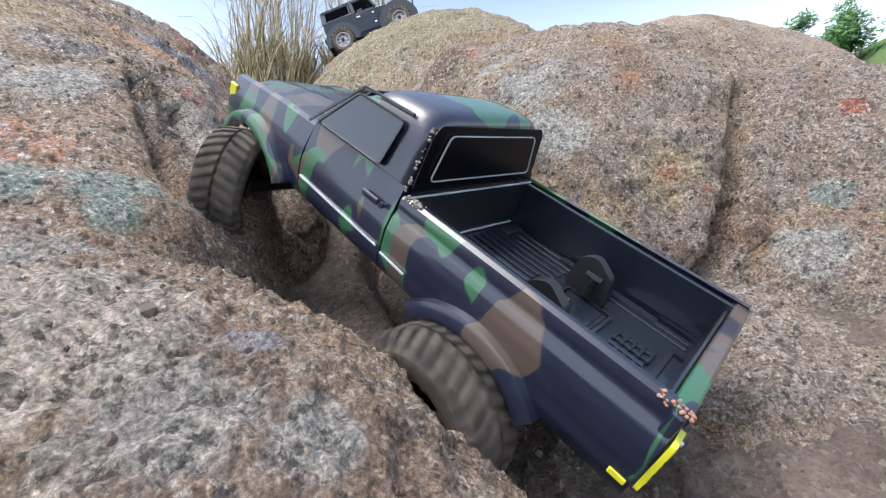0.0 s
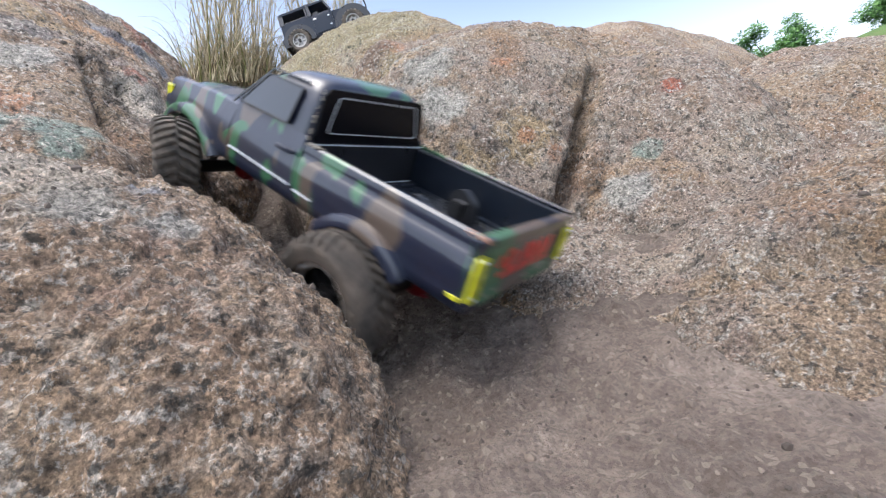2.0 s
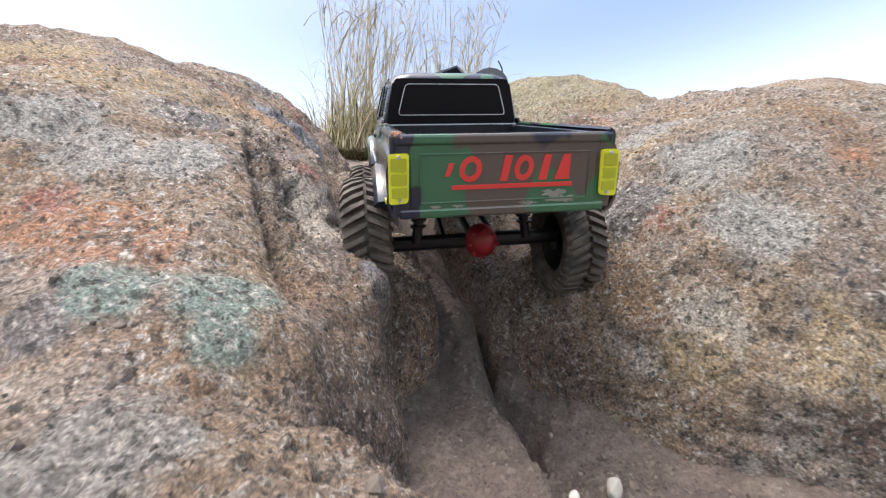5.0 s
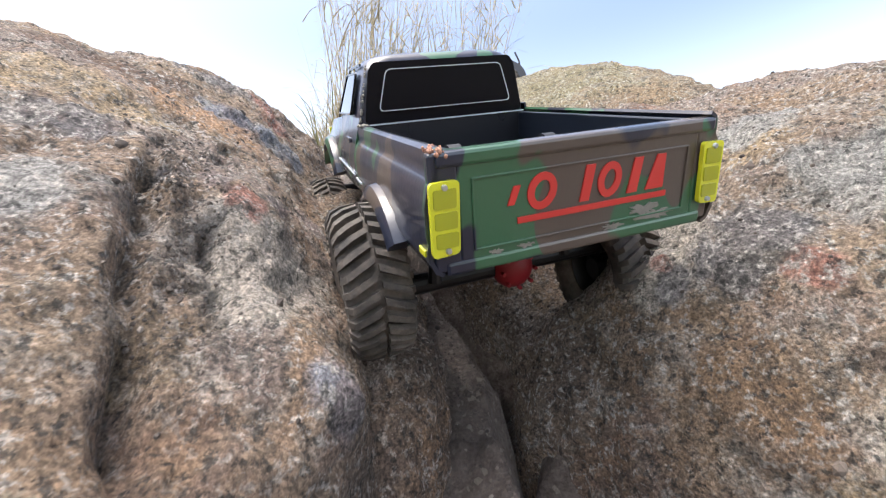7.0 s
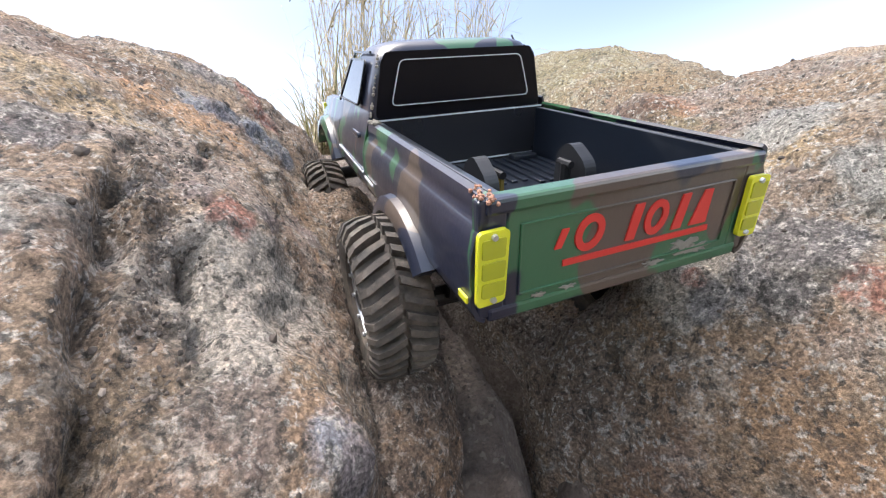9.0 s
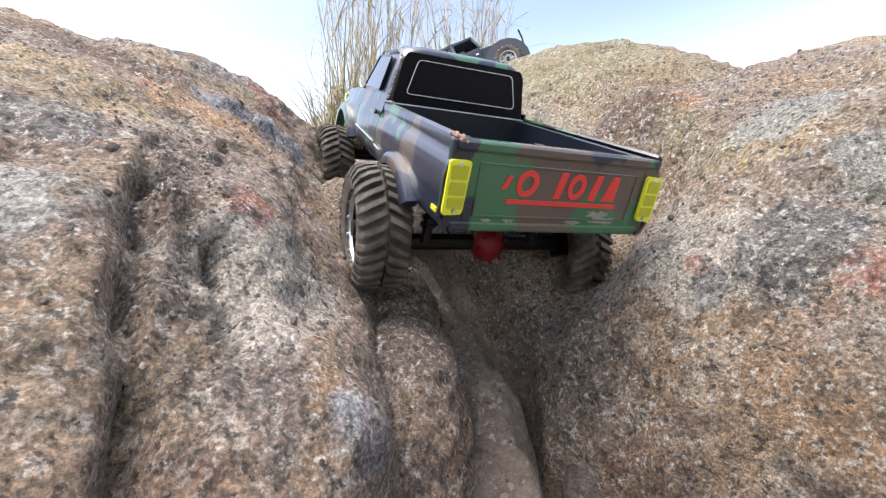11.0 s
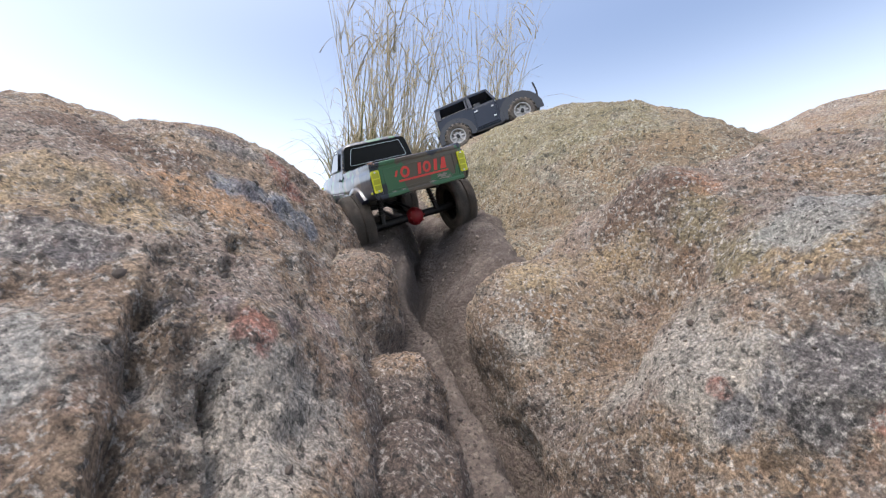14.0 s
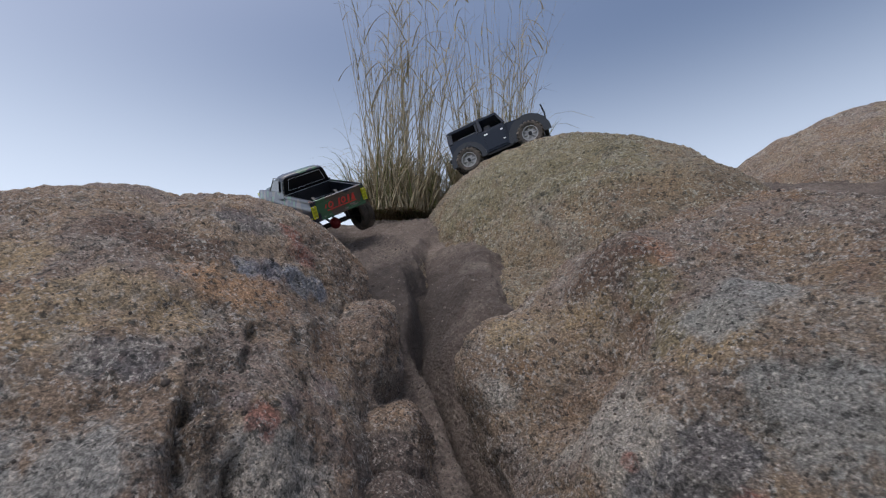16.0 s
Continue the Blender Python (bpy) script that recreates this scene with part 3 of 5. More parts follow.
def ground_sheet():
    """The soil of the gully, its floor rising with the climb, and the land round it to the horizon."""
    heights_y = np.array([-1.0, 0.3, 0.64, 0.80, 0.95, 1.08, 1.22, 1.27, 1.39, 1.49, 1.65, 1.90, 2.2, 2.8, 4.0])
    heights_z = np.array([-0.16, -0.12, -0.085, -0.022, 0.040, 0.085, 0.135, 0.18, 0.325, 0.41, 0.50, 0.62, 0.78, 0.84, 0.5])
    def lay(xs, ys, fine):
        x, y = (a.ravel() for a in np.meshgrid(xs, ys, indexing="ij"))
        z = np.interp(y, heights_y, heights_z)
        far = np.hypot(x, y - 1)
        z = z + 0.06 * np.clip((x - 0.25) / 0.5, 0, 1.5) * (y < 1.2)
        z = np.where(far > 3, z * np.clip((6 - far) / 3, 0, 1) - 0.25 * np.clip((far - 3) / 3, 0, 1), z)
        rise = np.clip((x - 3) / 12, 0, 1) * np.clip((y - 1) / 8, 0, 1)
        z = z + 6.0 * rise * rise * (3 - 2 * rise)
        # a narrow crevice: a muddy ledge on its near side, a steep bank on the other
        d = x - np.interp(y, (0.5, 0.80, 0.93, 1.15, 1.25, 1.30, 1.375, 1.49, 1.87), (0.30, 0.17, 0.09, 0.0, -0.05, -0.10, -0.175, -0.225, -0.335))
        flat = np.stack([x, y, 0 * x], 1)
        d = d + 0.016 * lattice_noise(flat * 11, 46) + 0.009 * lattice_noise(flat * 31, 47)
        strength = np.interp(y, (0.70, 0.92, 1.4, 1.7, 2.1), (0.0, 1.0, 1.0, 0.55, 0.0))
        step = np.clip((-d - 0.008) / 0.035, 0, 1)
        ledge = np.interp(y, (0.9, 1.02, 1.12, 1.3), (0.035, 0.05, 0.10, 0.09))
        bank = np.interp(y, (1.0, 1.12), (0.0, 1.0)) * np.clip(0.9 * (d - 0.012), 0, 0.13) * np.clip((0.24 - d) / 0.12, 0, 1)
        crack = np.exp(-((d + 0.004) / 0.013) ** 2) * (0.035 + 0.012 * np.sin(y * 63))
        z = z + strength * np.exp(-(d / 0.09) ** 2) * (0.012 * lattice_noise(flat * 27, 48) + 0.008 * np.abs(lattice_noise(flat * 60, 49))) * (far < 2)
        z = z + strength * (ledge * step * step * (3 - 2 * step) + bank - crack) * (far < 2)
        p = np.stack([x, y, z], 1)
        if fine:
            z = z + 0.010 * lattice_noise(p * 9, 41) + 0.006 * lattice_noise(p * 24, 42) + 0.010 * np.abs(lattice_noise(p * 48, 43)) + 0.004 * lattice_noise(p * 110, 44)
        else:
            z = z - 0.02 + 0.06 * lattice_noise(p * 0.7, 45) * np.clip(far / 8, 0, 1)
        k = np.arange(len(xs) * len(ys)).reshape(len(xs), len(ys))
        q = np.stack([k[:-1, :-1], k[1:, :-1], k[1:, 1:], k[:-1, 1:]], -1).reshape(-1, 4)
        return np.stack([x, y, z], 1), q
    inner, q1 = lay(np.linspace(-1.0, 1.0, 310), np.linspace(0.2, 2.3, 290), True)
    wide = np.concatenate([-np.geomspace(2500, 3, 26), np.linspace(-2.4, 2.4, 13), np.geomspace(3, 2500, 26)])
    outer, q2 = lay(wide, wide, False)
    mid = outer[q2].mean(1)
    q2 = q2[~((np.abs(mid[:, 0]) < 0.85) & (mid[:, 1] > 0.4) & (mid[:, 1] < 2.1))]
    ob = link_mesh("ground", np.concatenate([inner, outer]).tolist(), np.concatenate([q1, q2 + len(inner)]).tolist(), soil)
    return tagged(ob, "dark brown gully soil between the rocks, grassy land beyond", "ground", kind="structure")


ground_sheet()


# ---- the pickup: origin at the middle of its tailgate's top edge, y ahead ----
WHEEL_R, WHEEL_W = 0.060, 0.047
SIDE = [(0.0855, 0.002), (0.0885, 0.0), (0.0895, -0.004), (0.0895, -0.010), (0.0935, -0.016), (0.096, -0.026), (0.0965, -0.040), (0.0955, -0.045),
        (0.0965, -0.049), (0.0958, -0.0545), (0.093, -0.0615), (0.089, -0.064)]


def side_panel(name, parent, mirror, y0, y1, arch=None, profile=SIDE, shape=None, label=""):
    """A body side between two places along the truck, with a wheel arch cut out. shape moves the profile along y."""
    ny = max(2, round((y1 - y0) / 0.003))
    dense = []
    for (xa, za), (xb, zb) in zip(profile, profile[1:]):
        k = max(1, round(math.hypot(xb - xa, zb - za) / 0.0035))
        dense += [(xa + (xb - xa) * i / k, za + (zb - za) * i / k) for i in range(k)]
    dense.append(profile[-1])
    bm = bmesh.new()
    rows = []
    for j in range(ny + 1):
        y = y0 + (y1 - y0) * j / ny
        row = []
        for x, z in dense:
            if shape:
                x, z = shape(x, y, z)
            yy, zz = y, z
            if arch:
                dy, dz = y - arch[0], z - arch[1]
                r = math.hypot(dy, dz)
                if abs(r - arch[2]) < 0.0028 and r > 1e-6:
                    yy, zz = arch[0] + dy / r * arch[2], arch[1] + dz / r * arch[2]
            row.append(bm.verts.new((mirror * x, yy, zz)))
        rows.append(row)
    for j in range(ny):
        for i in range(len(dense) - 1):
            quad = (rows[j][i], rows[j + 1][i], rows[j + 1][i + 1], rows[j][i + 1])
            mid = sum((v.co for v in quad), Vector()) / 4
            if arch and math.hypot(mid.y - arch[0], mid.z - arch[1]) < arch[2]:
                continue
            bm.faces.new(quad)
    bmesh.ops.delete(bm, geom=[v for v in bm.verts if not v.link_faces], context="VERTS")
    bmesh.ops.solidify(bm, geom=list(bm.faces), thickness=0.0022)
    return part(name, bm, camo, parent, label, smooth=True)


def arch_flare(parent, mirror, y, z, radius, x):
    bm = bmesh.new()
    rings = []
    for k in range(25):
        low = math.asin((-0.067 - z) / radius)
        a = low + (math.pi - 2 * low) * k / 24
        ring = []
        for dr, dx in ((0.002, -0.002), (0.011, 0.001), (0.0095, 0.009), (0.004, 0.0125), (-0.001, 0.0125), (-0.001, 0.0)):
            ring.append(bm.verts.new((mirror * (x + dx), y + math.cos(a) * (radius + dr), z + math.sin(a) * (radius + dr))))
        rings.append(ring)
    for a, b in zip(rings, rings[1:]):
        for k in range(6):
            bm.faces.new((a[k], a[(k + 1) % 6], b[(k + 1) % 6], b[k]))
    bm.faces.new(rings[0]), bm.faces.new(rings[-1][::-1])
    part("fender_flare", bm, camo, parent, smooth=True)


def tyre_mesh(radius, width, lugs):
    """A tyre with staggered chevron lugs over its tread and shoulders."""
    bm = bmesh.new()
    w = width / 2
    prof = [(0.56, 0.60), (0.60, 0.88), (0.72, 1.0), (0.84, 0.98), (0.86, 0.88), (0.885, 0.6), (0.89, 0.0)]
    prof = [(r * radius, s * w) for r, s in prof]
    prof = prof + [(r, -x) for r, x in prof[-2::-1]]
    steps, rings = 48, []
    for k in range(steps):
        a = 2 * math.pi * k / steps
        rings.append([bm.verts.new((x, math.cos(a) * r, math.sin(a) * r)) for r, x in prof])
    for k in range(steps):
        a, b = rings[k], rings[(k + 1) % steps]
        for i in range(len(prof) - 1):
            bm.faces.new((a[i], a[i + 1], b[i + 1], b[i]))
    for k in range(lugs):
        for side in (-1, 1):
            a0 = 2 * math.pi * (k + (0.5 if side > 0 else 0.0)) / lugs
            # each lug: a block from the middle of the tread, swept back, over the shoulder
            line = [(0.06, 0.0, 1.0), (0.5, 0.13, 0.995), (0.86, 0.24, 0.955), (1.04, 0.27, 0.83)]
            half = 0.43 * math.pi / lugs
            rows = []
            for sx, back, top in line:
                row = []
                for da in (-half, half):
                    for lift in (0.86 if sx < 1 else 0.78, top + 0.012):
                        a = a0 + back * 0.62 + da
                        row.append(bm.verts.new((side * sx * w, math.cos(a) * radius * lift, math.sin(a) * radius * lift)))
                rows.append(row)
            for p, q in zip(rows, rows[1:]):
                for i, j in ((0, 1), (1, 3), (3, 2), (2, 0)):
                    bm.faces.new((p[i], p[j], q[j], q[i]))
            bm.faces.new((rows[0][0], rows[0][1], rows[0][3], rows[0][2]))
            bm.faces.new((rows[-1][0], rows[-1][2], rows[-1][3], rows[-1][1]))
    return bm


def rim_meshes(radius, width, outward):
    """A dished black wheel disc with spokes, and the bright ring with its bolts that clamps the tyre."""
    dish, ring = bmesh.new(), bmesh.new()
    r, x = radius * 0.56, outward * width * 0.30
    steps = 32
    def lathe(bm, prof):
        rings = [[bm.verts.new((px, math.cos(2 * math.pi * k / steps) * pr, math.sin(2 * math.pi * k / steps) * pr)) for pr, px in prof] for k in range(steps)]
        for k in range(steps):
            a, b = rings[k], rings[(k + 1) % steps]
            for i in range(len(prof) - 1):
                bm.faces.new((a[i], a[i + 1], b[i + 1], b[i]))
    lathe(dish, [(r * 1.02, -x * 0.9), (r * 0.92, -x * 0.6), (r * 0.90, x * 0.7), (r * 1.02, x * 1.0)])
    lathe(dish, [(r * 0.9, x * 0.2), (r * 0.42, x * 0.35), (r * 0.40, x * 0.75), (0.0005, x * 0.8)])
    for k in range(8):
        a = 2 * math.pi * k / 8
        box(dish, (x * 0.45, math.cos(a) * r * 0.66, math.sin(a) * r * 0.66), (abs(x) * 0.5, r * 0.52, r * 0.17), Matrix.Rotation(a, 4, "X"), 0.0008)
    lathe(ring, [(r * 0.90, x * 1.0), (r * 0.92, x * 1.22), (r * 1.06, x * 1.26), (r * 1.10, x * 1.05)])
    for k in range(12):
        a = 2 * math.pi * k / 12
        rod(ring, (x * 1.2, math.cos(a) * r * 1.0, math.sin(a) * r * 1.0), (x * 1.38, math.cos(a) * r * 1.0, math.sin(a) * r * 1.0), r * 0.05, sides=6)
    return dish, ring


def wheel(parent, place, outward, radius=WHEEL_R, width=WHEEL_W, rim=None, lugs=33, ring_material=None):
    hub = bmesh.new()
    rod(hub, (-outward * width * 0.3, 0, 0), (outward * width * 0.42, 0, 0), radius * 0.16, radius * 0.13, 12)
    ob = part("wheel", hub, black_steel, parent)
    ob.matrix_basis = Matrix.Translation(place)
    part("tyre", tyre_mesh(radius, width, lugs), rubber, ob, "mud-caked black rubber tyre with chevron lugs", smooth=True)
    dish, ring = rim_meshes(radius, width, outward)
    part("rim", dish, rim or black_steel, ob, smooth=True)
    part("clamp_ring", ring, ring_material or silver, ob, "" if ring_material else "silver ring with bolts", smooth=True)
    return ob


def tail_lamp(parent, s):
    bm = bmesh.new()
    m = Matrix(((s, 0, 0, 0), (0, 0, -1, -0.0015), (0, 1, 0, 0), (0, 0, 0, 1)))
    outline = rounded([(0.0785, -0.0128), (0.0942, -0.0132), (0.0950, -0.0515), (0.0800, -0.0505)], 0.003)
    slab(bm, outline, 0.0028, m)
    lamp = part("tail_lamp", bm, yellow_lens, parent, "bright yellow tail lamp lens with two screws")
    for z0, z1 in ((-0.0262, -0.0165), (-0.0368, -0.0280), (-0.0465, -0.0386)):
        bm = bmesh.new()
        slab(bm, rounded([(0.0805, z1), (0.0925, z1 - 0.0002), (0.0927, z0), (0.0810, z0)], 0.0012, 3), 0.0008, Matrix.Translation((0, -0.0027, 0)) @ m)
        part("lens_field", bm, lens_dark, lamp)
    for z in (-0.0158, -0.0482):
        bm = bmesh.new()
        rod(bm, (s * 0.0865, -0.0040, z), (s * 0.0865, -0.0058, z), 0.0018, 0.0014, 8)
        part("screw", bm, silver, lamp)
    # the lens wraps round the corner of the body
    bm = bmesh.new()
    box(bm, (s * 0.0968, 0.007, -0.050), (0.0014, 0.010, 0.004), None, 0.0006)
    part("side_lens", bm, yellow_lens, lamp)


def tailgate(parent):
    bm = bmesh.new()
    box(bm, (0, 0.004, -0.0305), (0.156, 0.008, 0.055), None, 0.0012)
    gate = part("tailgate", bm, camo, parent, "camouflage tailgate with scraped lower edge")
    bm = bmesh.new()
    box(bm, (0, 0.0035, -0.0035), (0.178, 0.011, 0.008), None, 0.002)
    part("top_rail", bm, camo, gate)
    for x0, x1, z0, z1 in ((-0.070, 0.070, -0.0528, -0.0515), (-0.070, 0.070, -0.0150, -0.0138), (-0.0708, -0.0696, -0.0525, -0.014), (0.0696, 0.0708, -0.0525, -0.014)):
        bm = bmesh.new()
        box(bm, ((x0 + x1) / 2, -0.0003, (z0 + z1) / 2), (x1 - x0, 0.0014, z1 - z0), None, 0.0004)
        part("pressed_line", bm, camo, gate)
    # worn red marks above a red rule, drawn as plain shapes
    marks = [(-0.0480, 0.004, 0.010, 0.4, False), (-0.030, 0.018, 0.020, 1.0, True), (-0.002, 0.006, 0.020, 1.0, False), (0.014, 0.016, 0.020, 1.0, True), (0.031, 0.007, 0.020, 1.0, False), (0.0475, 0.013, 0.020, 1.0, False)]
    for x, w, h, _, hollow in marks:
        bm = bmesh.new()
        m = Matrix(((1, 0, 0, x), (0, 0, -1, 0.0003), (0, 1, 0, -0.0265), (0, 0, 0, 1)))
        if hollow:
            turns = [2 * math.pi * k / 28 for k in range(28)]
            rings = [[bm.verts.new(m @ Vector((math.cos(a) * (w / 2 - c) + 0.1 * math.sin(a) * h / 2, math.sin(a) * (h / 2 - c), z))) for a in turns] for c, z in ((0, 0), (0, 0.0012), (0.0042, 0.0012), (0.0042, 0))]
            for a, b in zip(rings, rings[1:] + rings[:1]):
                for k in range(28):
                    bm.faces.new((a[k], a[(k + 1) % 28], b[(k + 1) % 28], b[k]))
        else:
            top = min(w, 0.006) / 2
            slab(bm, [(-w / 2 - 0.001, -h / 2), (w / 2 - 0.001, -h / 2), (top + 0.003, h / 2), (-top + 0.003, h / 2)], 0.0012, m)
        part("red_mark", bm, red_paint, gate, "worn red painted mark")
    bm = bmesh.new()
    box(bm, (0.0055, -0.0003, -0.0405), (0.101, 0.0012, 0.0034))
    part("red_rule", bm, red_paint, gate, "red painted rule")
    rng = random.Random(5)
    for x, z, w, h in ((0.040, -0.0485, 0.026, 0.008), (0.050, -0.0535, 0.03, 0.007), (0.018, -0.055, 0.018, 0.004), (-0.040, -0.0555, 0.012, 0.003), (-0.058, -0.0555, 0.009, 0.003)):
        bm = bmesh.new()
        edge = [(x + w / 2 * math.cos(a) * q, z + h / 2 * math.sin(a) * q) for a, q in [(2 * math.pi * k / 26, rng.uniform(0.35, 1.15)) for k in range(26)]]
        slab(bm, edge, 0.0012, Matrix(((1, 0, 0, 0), (0, 0, -1, 0.0004), (0, 1, 0, 0), (0, 0, 0, 1))))
        part("scrape", bm, scuffed, gate, "pale scraped plastic")


def bed(parent):
    bm = bmesh.new()
    box(bm, (0, 0.108, -0.0475), (0.168, 0.208, 0.004))
    floor = part("bed_floor", bm, bed_plastic, parent, "glossy black ribbed load bed floor")
    for k in range(15):
        x = -0.070 + k * 0.010
        runs = ((0.125, 0.206),) if -0.055 < x < 0.055 else ((0.015, 0.206),)
        if abs(x) < 0.03:
            runs = ((0.135, 0.206), (0.030, 0.060))
        for y0, y1 in runs:
            bm = bmesh.new()
            box(bm, (x, (y0 + y1) / 2, -0.0450), (0.0052, y1 - y0, 0.003), None, 0.0008)
            part("rib", bm, bed_plastic, floor)
    for x0, x1, y0, y1 in ((-0.030, 0.030, 0.070, 0.112), (-0.045, 0.040, 0.004, 0.022)):
        bm = bmesh.new()
        sweep(bm, [(x0, y0, -0.044), (x0, y1, -0.044), (x1, y1, -0.044), (x1, y0, -0.044), (x0, y0, -0.044)], 0.0015, 0.0015)
        part("hatch_frame", bm, black_plastic, floor)
        # solid black plate; the shade of an open recess is put into its colour
        bm = bmesh.new()
        box(bm, ((x0 + x1) / 2, (y0 + y1) / 2, -0.0452), (x1 - x0 - 0.006, y1 - y0 - 0.006, 0.0012))
        part("hatch", bm, matte_black, floor, "black plate standing in for a shaded opening in the bed floor")
        bm = bmesh.new()
        box(bm, (x0 + (x1 - x0) * 0.68, (y0 + y1) / 2, -0.0440), ((x1 - x0) * 0.5, (y1 - y0) * 0.7, 0.0014), None, 0.0005)
        part("flap", bm, bed_plastic, floor)
    for k in range(5):
        for x in (-0.012, 0.014):
            bm = bmesh.new()
            box(bm, (x, 0.030 + 0.007 * k, -0.0435), (0.018, 0.0028, 0.0022), None, 0.0008)
            part("louvre", bm, bed_plastic, floor)
    for s in (-1, 1):
        # body mounts that rise through the floor
        bm = bmesh.new()
        slab(bm, rounded([(-0.020, 0), (0.020, 0), (0.018, 0.028), (0.004, 0.036), (-0.015, 0.024)], 0.006), 0.010,
             Matrix.Translation((s * 0.040 - 0.004, 0.100, -0.045)) @ Matrix(((0, 0, 1, 0), (1, 0, 0, 0), (0, 1, 0, 0), (0, 0, 0, 1))))
        part("body_mount", bm, matte_black, floor)
        bm = bmesh.new()
        rod(bm, (s * 0.040 - s * 0.012, 0.096, -0.040), (s * 0.040 - s * 0.012, 0.096, -0.022), 0.004, sides=8)
        part("pin", bm, brass if s < 0 else black_steel, floor)
        bm = bmesh.new()
        rod(bm, (s * 0.028, 0.090, -0.022), (s * 0.028, 0.104, -0.022), 0.0028, sides=8)
        part("pin_head", bm, black_steel, floor)
        bm = bmesh.new()
        box(bm, (s * 0.0795, 0.108, -0.024), (0.005, 0.208, 0.048), None, 0.001)
        part("bed_wall", bm, bed_plastic, floor)
        bm = bmesh.new()
        sweep(bm, [(s * 0.066, 0.045, -0.0438), (s * 0.066, 0.14, -0.0438)], 0.005, 0.003)
        part("rail", bm, bed_plastic, floor)
        bm = bmesh.new()
        box(bm, (s * 0.055, 0.196, -0.0425), (0.026, 0.012, 0.006), None, 0.0015)
        part("stop_block", bm, bed_plastic, floor)
    bm = bmesh.new()
    box(bm, (0, 0.2135, -0.024), (0.164, 0.004, 0.052), None, 0.001)
    part("bulkhead", bm, black_plastic, floor)
    bm = bmesh.new()
    box(bm, (0, 0.0105, -0.027), (0.158, 0.003, 0.042), None, 0.001)
    part("inner_tailgate", bm, bed_plastic, floor)
    for x, y, z, w in ((0, 0.2112, 0.0012, 0.166), (0, 0.2108, -0.043, 0.15)):
        bm = bmesh.new()
        box(bm, (x, y, z), (w, 0.0012, 0.0012))
        part("edge_line", bm, white_line, floor, "thin bright edge line")


def cab(parent):
    """The greenhouse: rings of a rounded rectangle from the belt line up to the domed roof."""
    bm = bmesh.new()
    levels = [(0.0, 0.0865, 0.2165, 0.352), (0.010, 0.0855, 0.217, 0.338), (0.030, 0.0810, 0.2172, 0.313), (0.047, 0.0765, 0.2175, 0.294), (0.053, 0.0740, 0.2185, 0.287),
              (0.0575, 0.0700, 0.221, 0.281), (0.0605, 0.0620, 0.226, 0.274), (0.0620, 0.0500, 0.233, 0.266), (0.0626, 0.0250, 0.243, 0.256)]
    rings = []
    for z, hx, ya, yb in levels:
        corner = 0.008 + 0.012 * (z > 0.05)
        out = rounded([(-hx, ya), (hx, ya), (hx, yb), (-hx, yb)], corner, 5)
        rings.append([bm.verts.new((x, y, z)) for x, y in out])
    for a, b in zip(rings, rings[1:]):
        for k in range(len(a)):
            bm.faces.new((a[k], a[(k + 1) % len(a)], b[(k + 1) % len(a)], b[k]))
    bm.faces.new(rings[-1])
    body = part("cab", bm, camo, parent, "camouflage single cab with a domed roof", smooth=True)
    # the rear wall of the cab with its window
    def wall(points, lift, name, material, radius=0.005, label="", thick=0.0012, owner=body):
        p = [Vector(v) for v in points]
        ex = (p[1] - p[0]).normalized()
        ez = ex.cross(p[-1] - p[0]).normalized()
        ey = ez.cross(ex)
        m = Matrix.Translation(p[0] + ez * lift) @ Matrix((ex, ey, ez)).transposed().to_4x4()
        flat = [((v - p[0]).dot(ex), (v - p[0]).dot(ey)) for v in p]
        out = bmesh.new()
        slab(out, rounded(flat, radius) if radius else flat, thick, m)
        part(name, out, material, owner, label)
        return flat, m
    wall([(-0.078, 0.2150, 0.003), (0.078, 0.2150, 0.003), (0.0705, 0.2155, 0.0545), (-0.0705, 0.2155, 0.0545)], 0.0, "rear_panel", rear_glass, 0.006)
    wall([(-0.082, 0.2152, 0.002), (0.082, 0.2152, 0.002), (0.0725, 0.2158, 0.0515), (-0.0725, 0.2158, 0.0515)], 0.0003, "rear_panel", rear_glass, 0.006, "black cab back panel")
    flat, m = wall([(-0.0675, 0.2142, 0.0126), (0.0675, 0.2142, 0.0126), (0.0573, 0.2147, 0.048), (-0.0573, 0.2147, 0.048)], 0.0008, "rear_window", rear_glass, 0.005, "smoked rear window with a bright outline")
    line = rounded(flat, 0.005)
    out = bmesh.new()
    sweep(out, [m @ Vector((x, y, 0.0016)) for x, y in line + line[:1]], 0.00035, 0.0006, (0, -1, 0))
    part("window_line", out, white_line, body, "thin bright window outline")
    for s in (-1, 1):
        pts = [(s * 0.0868, 0.332, 0.010), (s * 0.0868, 0.246, 0.0105), (s * 0.0774, 0.2395, 0.0470), (s * 0.0774, 0.296, 0.0475)]
        pts = pts if s < 0 else [pts[1], pts[0], pts[3], pts[2]]
        flat, m = wall(pts, 0.0012, "side_window", dark_glass, 0.004, "dark reflecting side window")
        out = bmesh.new()
        line = rounded(flat, 0.004)
        sweep(out, [m @ Vector((x, y, 0.0014)) for x, y in line + line[:1]], 0.0008, 0.0008, (1, 0, 0))
        part("window_seal", out, black_plastic, body)
        out = bmesh.new()
        sweep(out, [(s * 0.0757, 0.236, 0.0540), (s * 0.0757, 0.296, 0.0535), (s * 0.0800, 0.318, 0.034), (s * 0.0880, 0.347, 0.006)], 0.0009, 0.0009, (1, 0, 0))
        part("drip_rail", out, black_plastic, body)
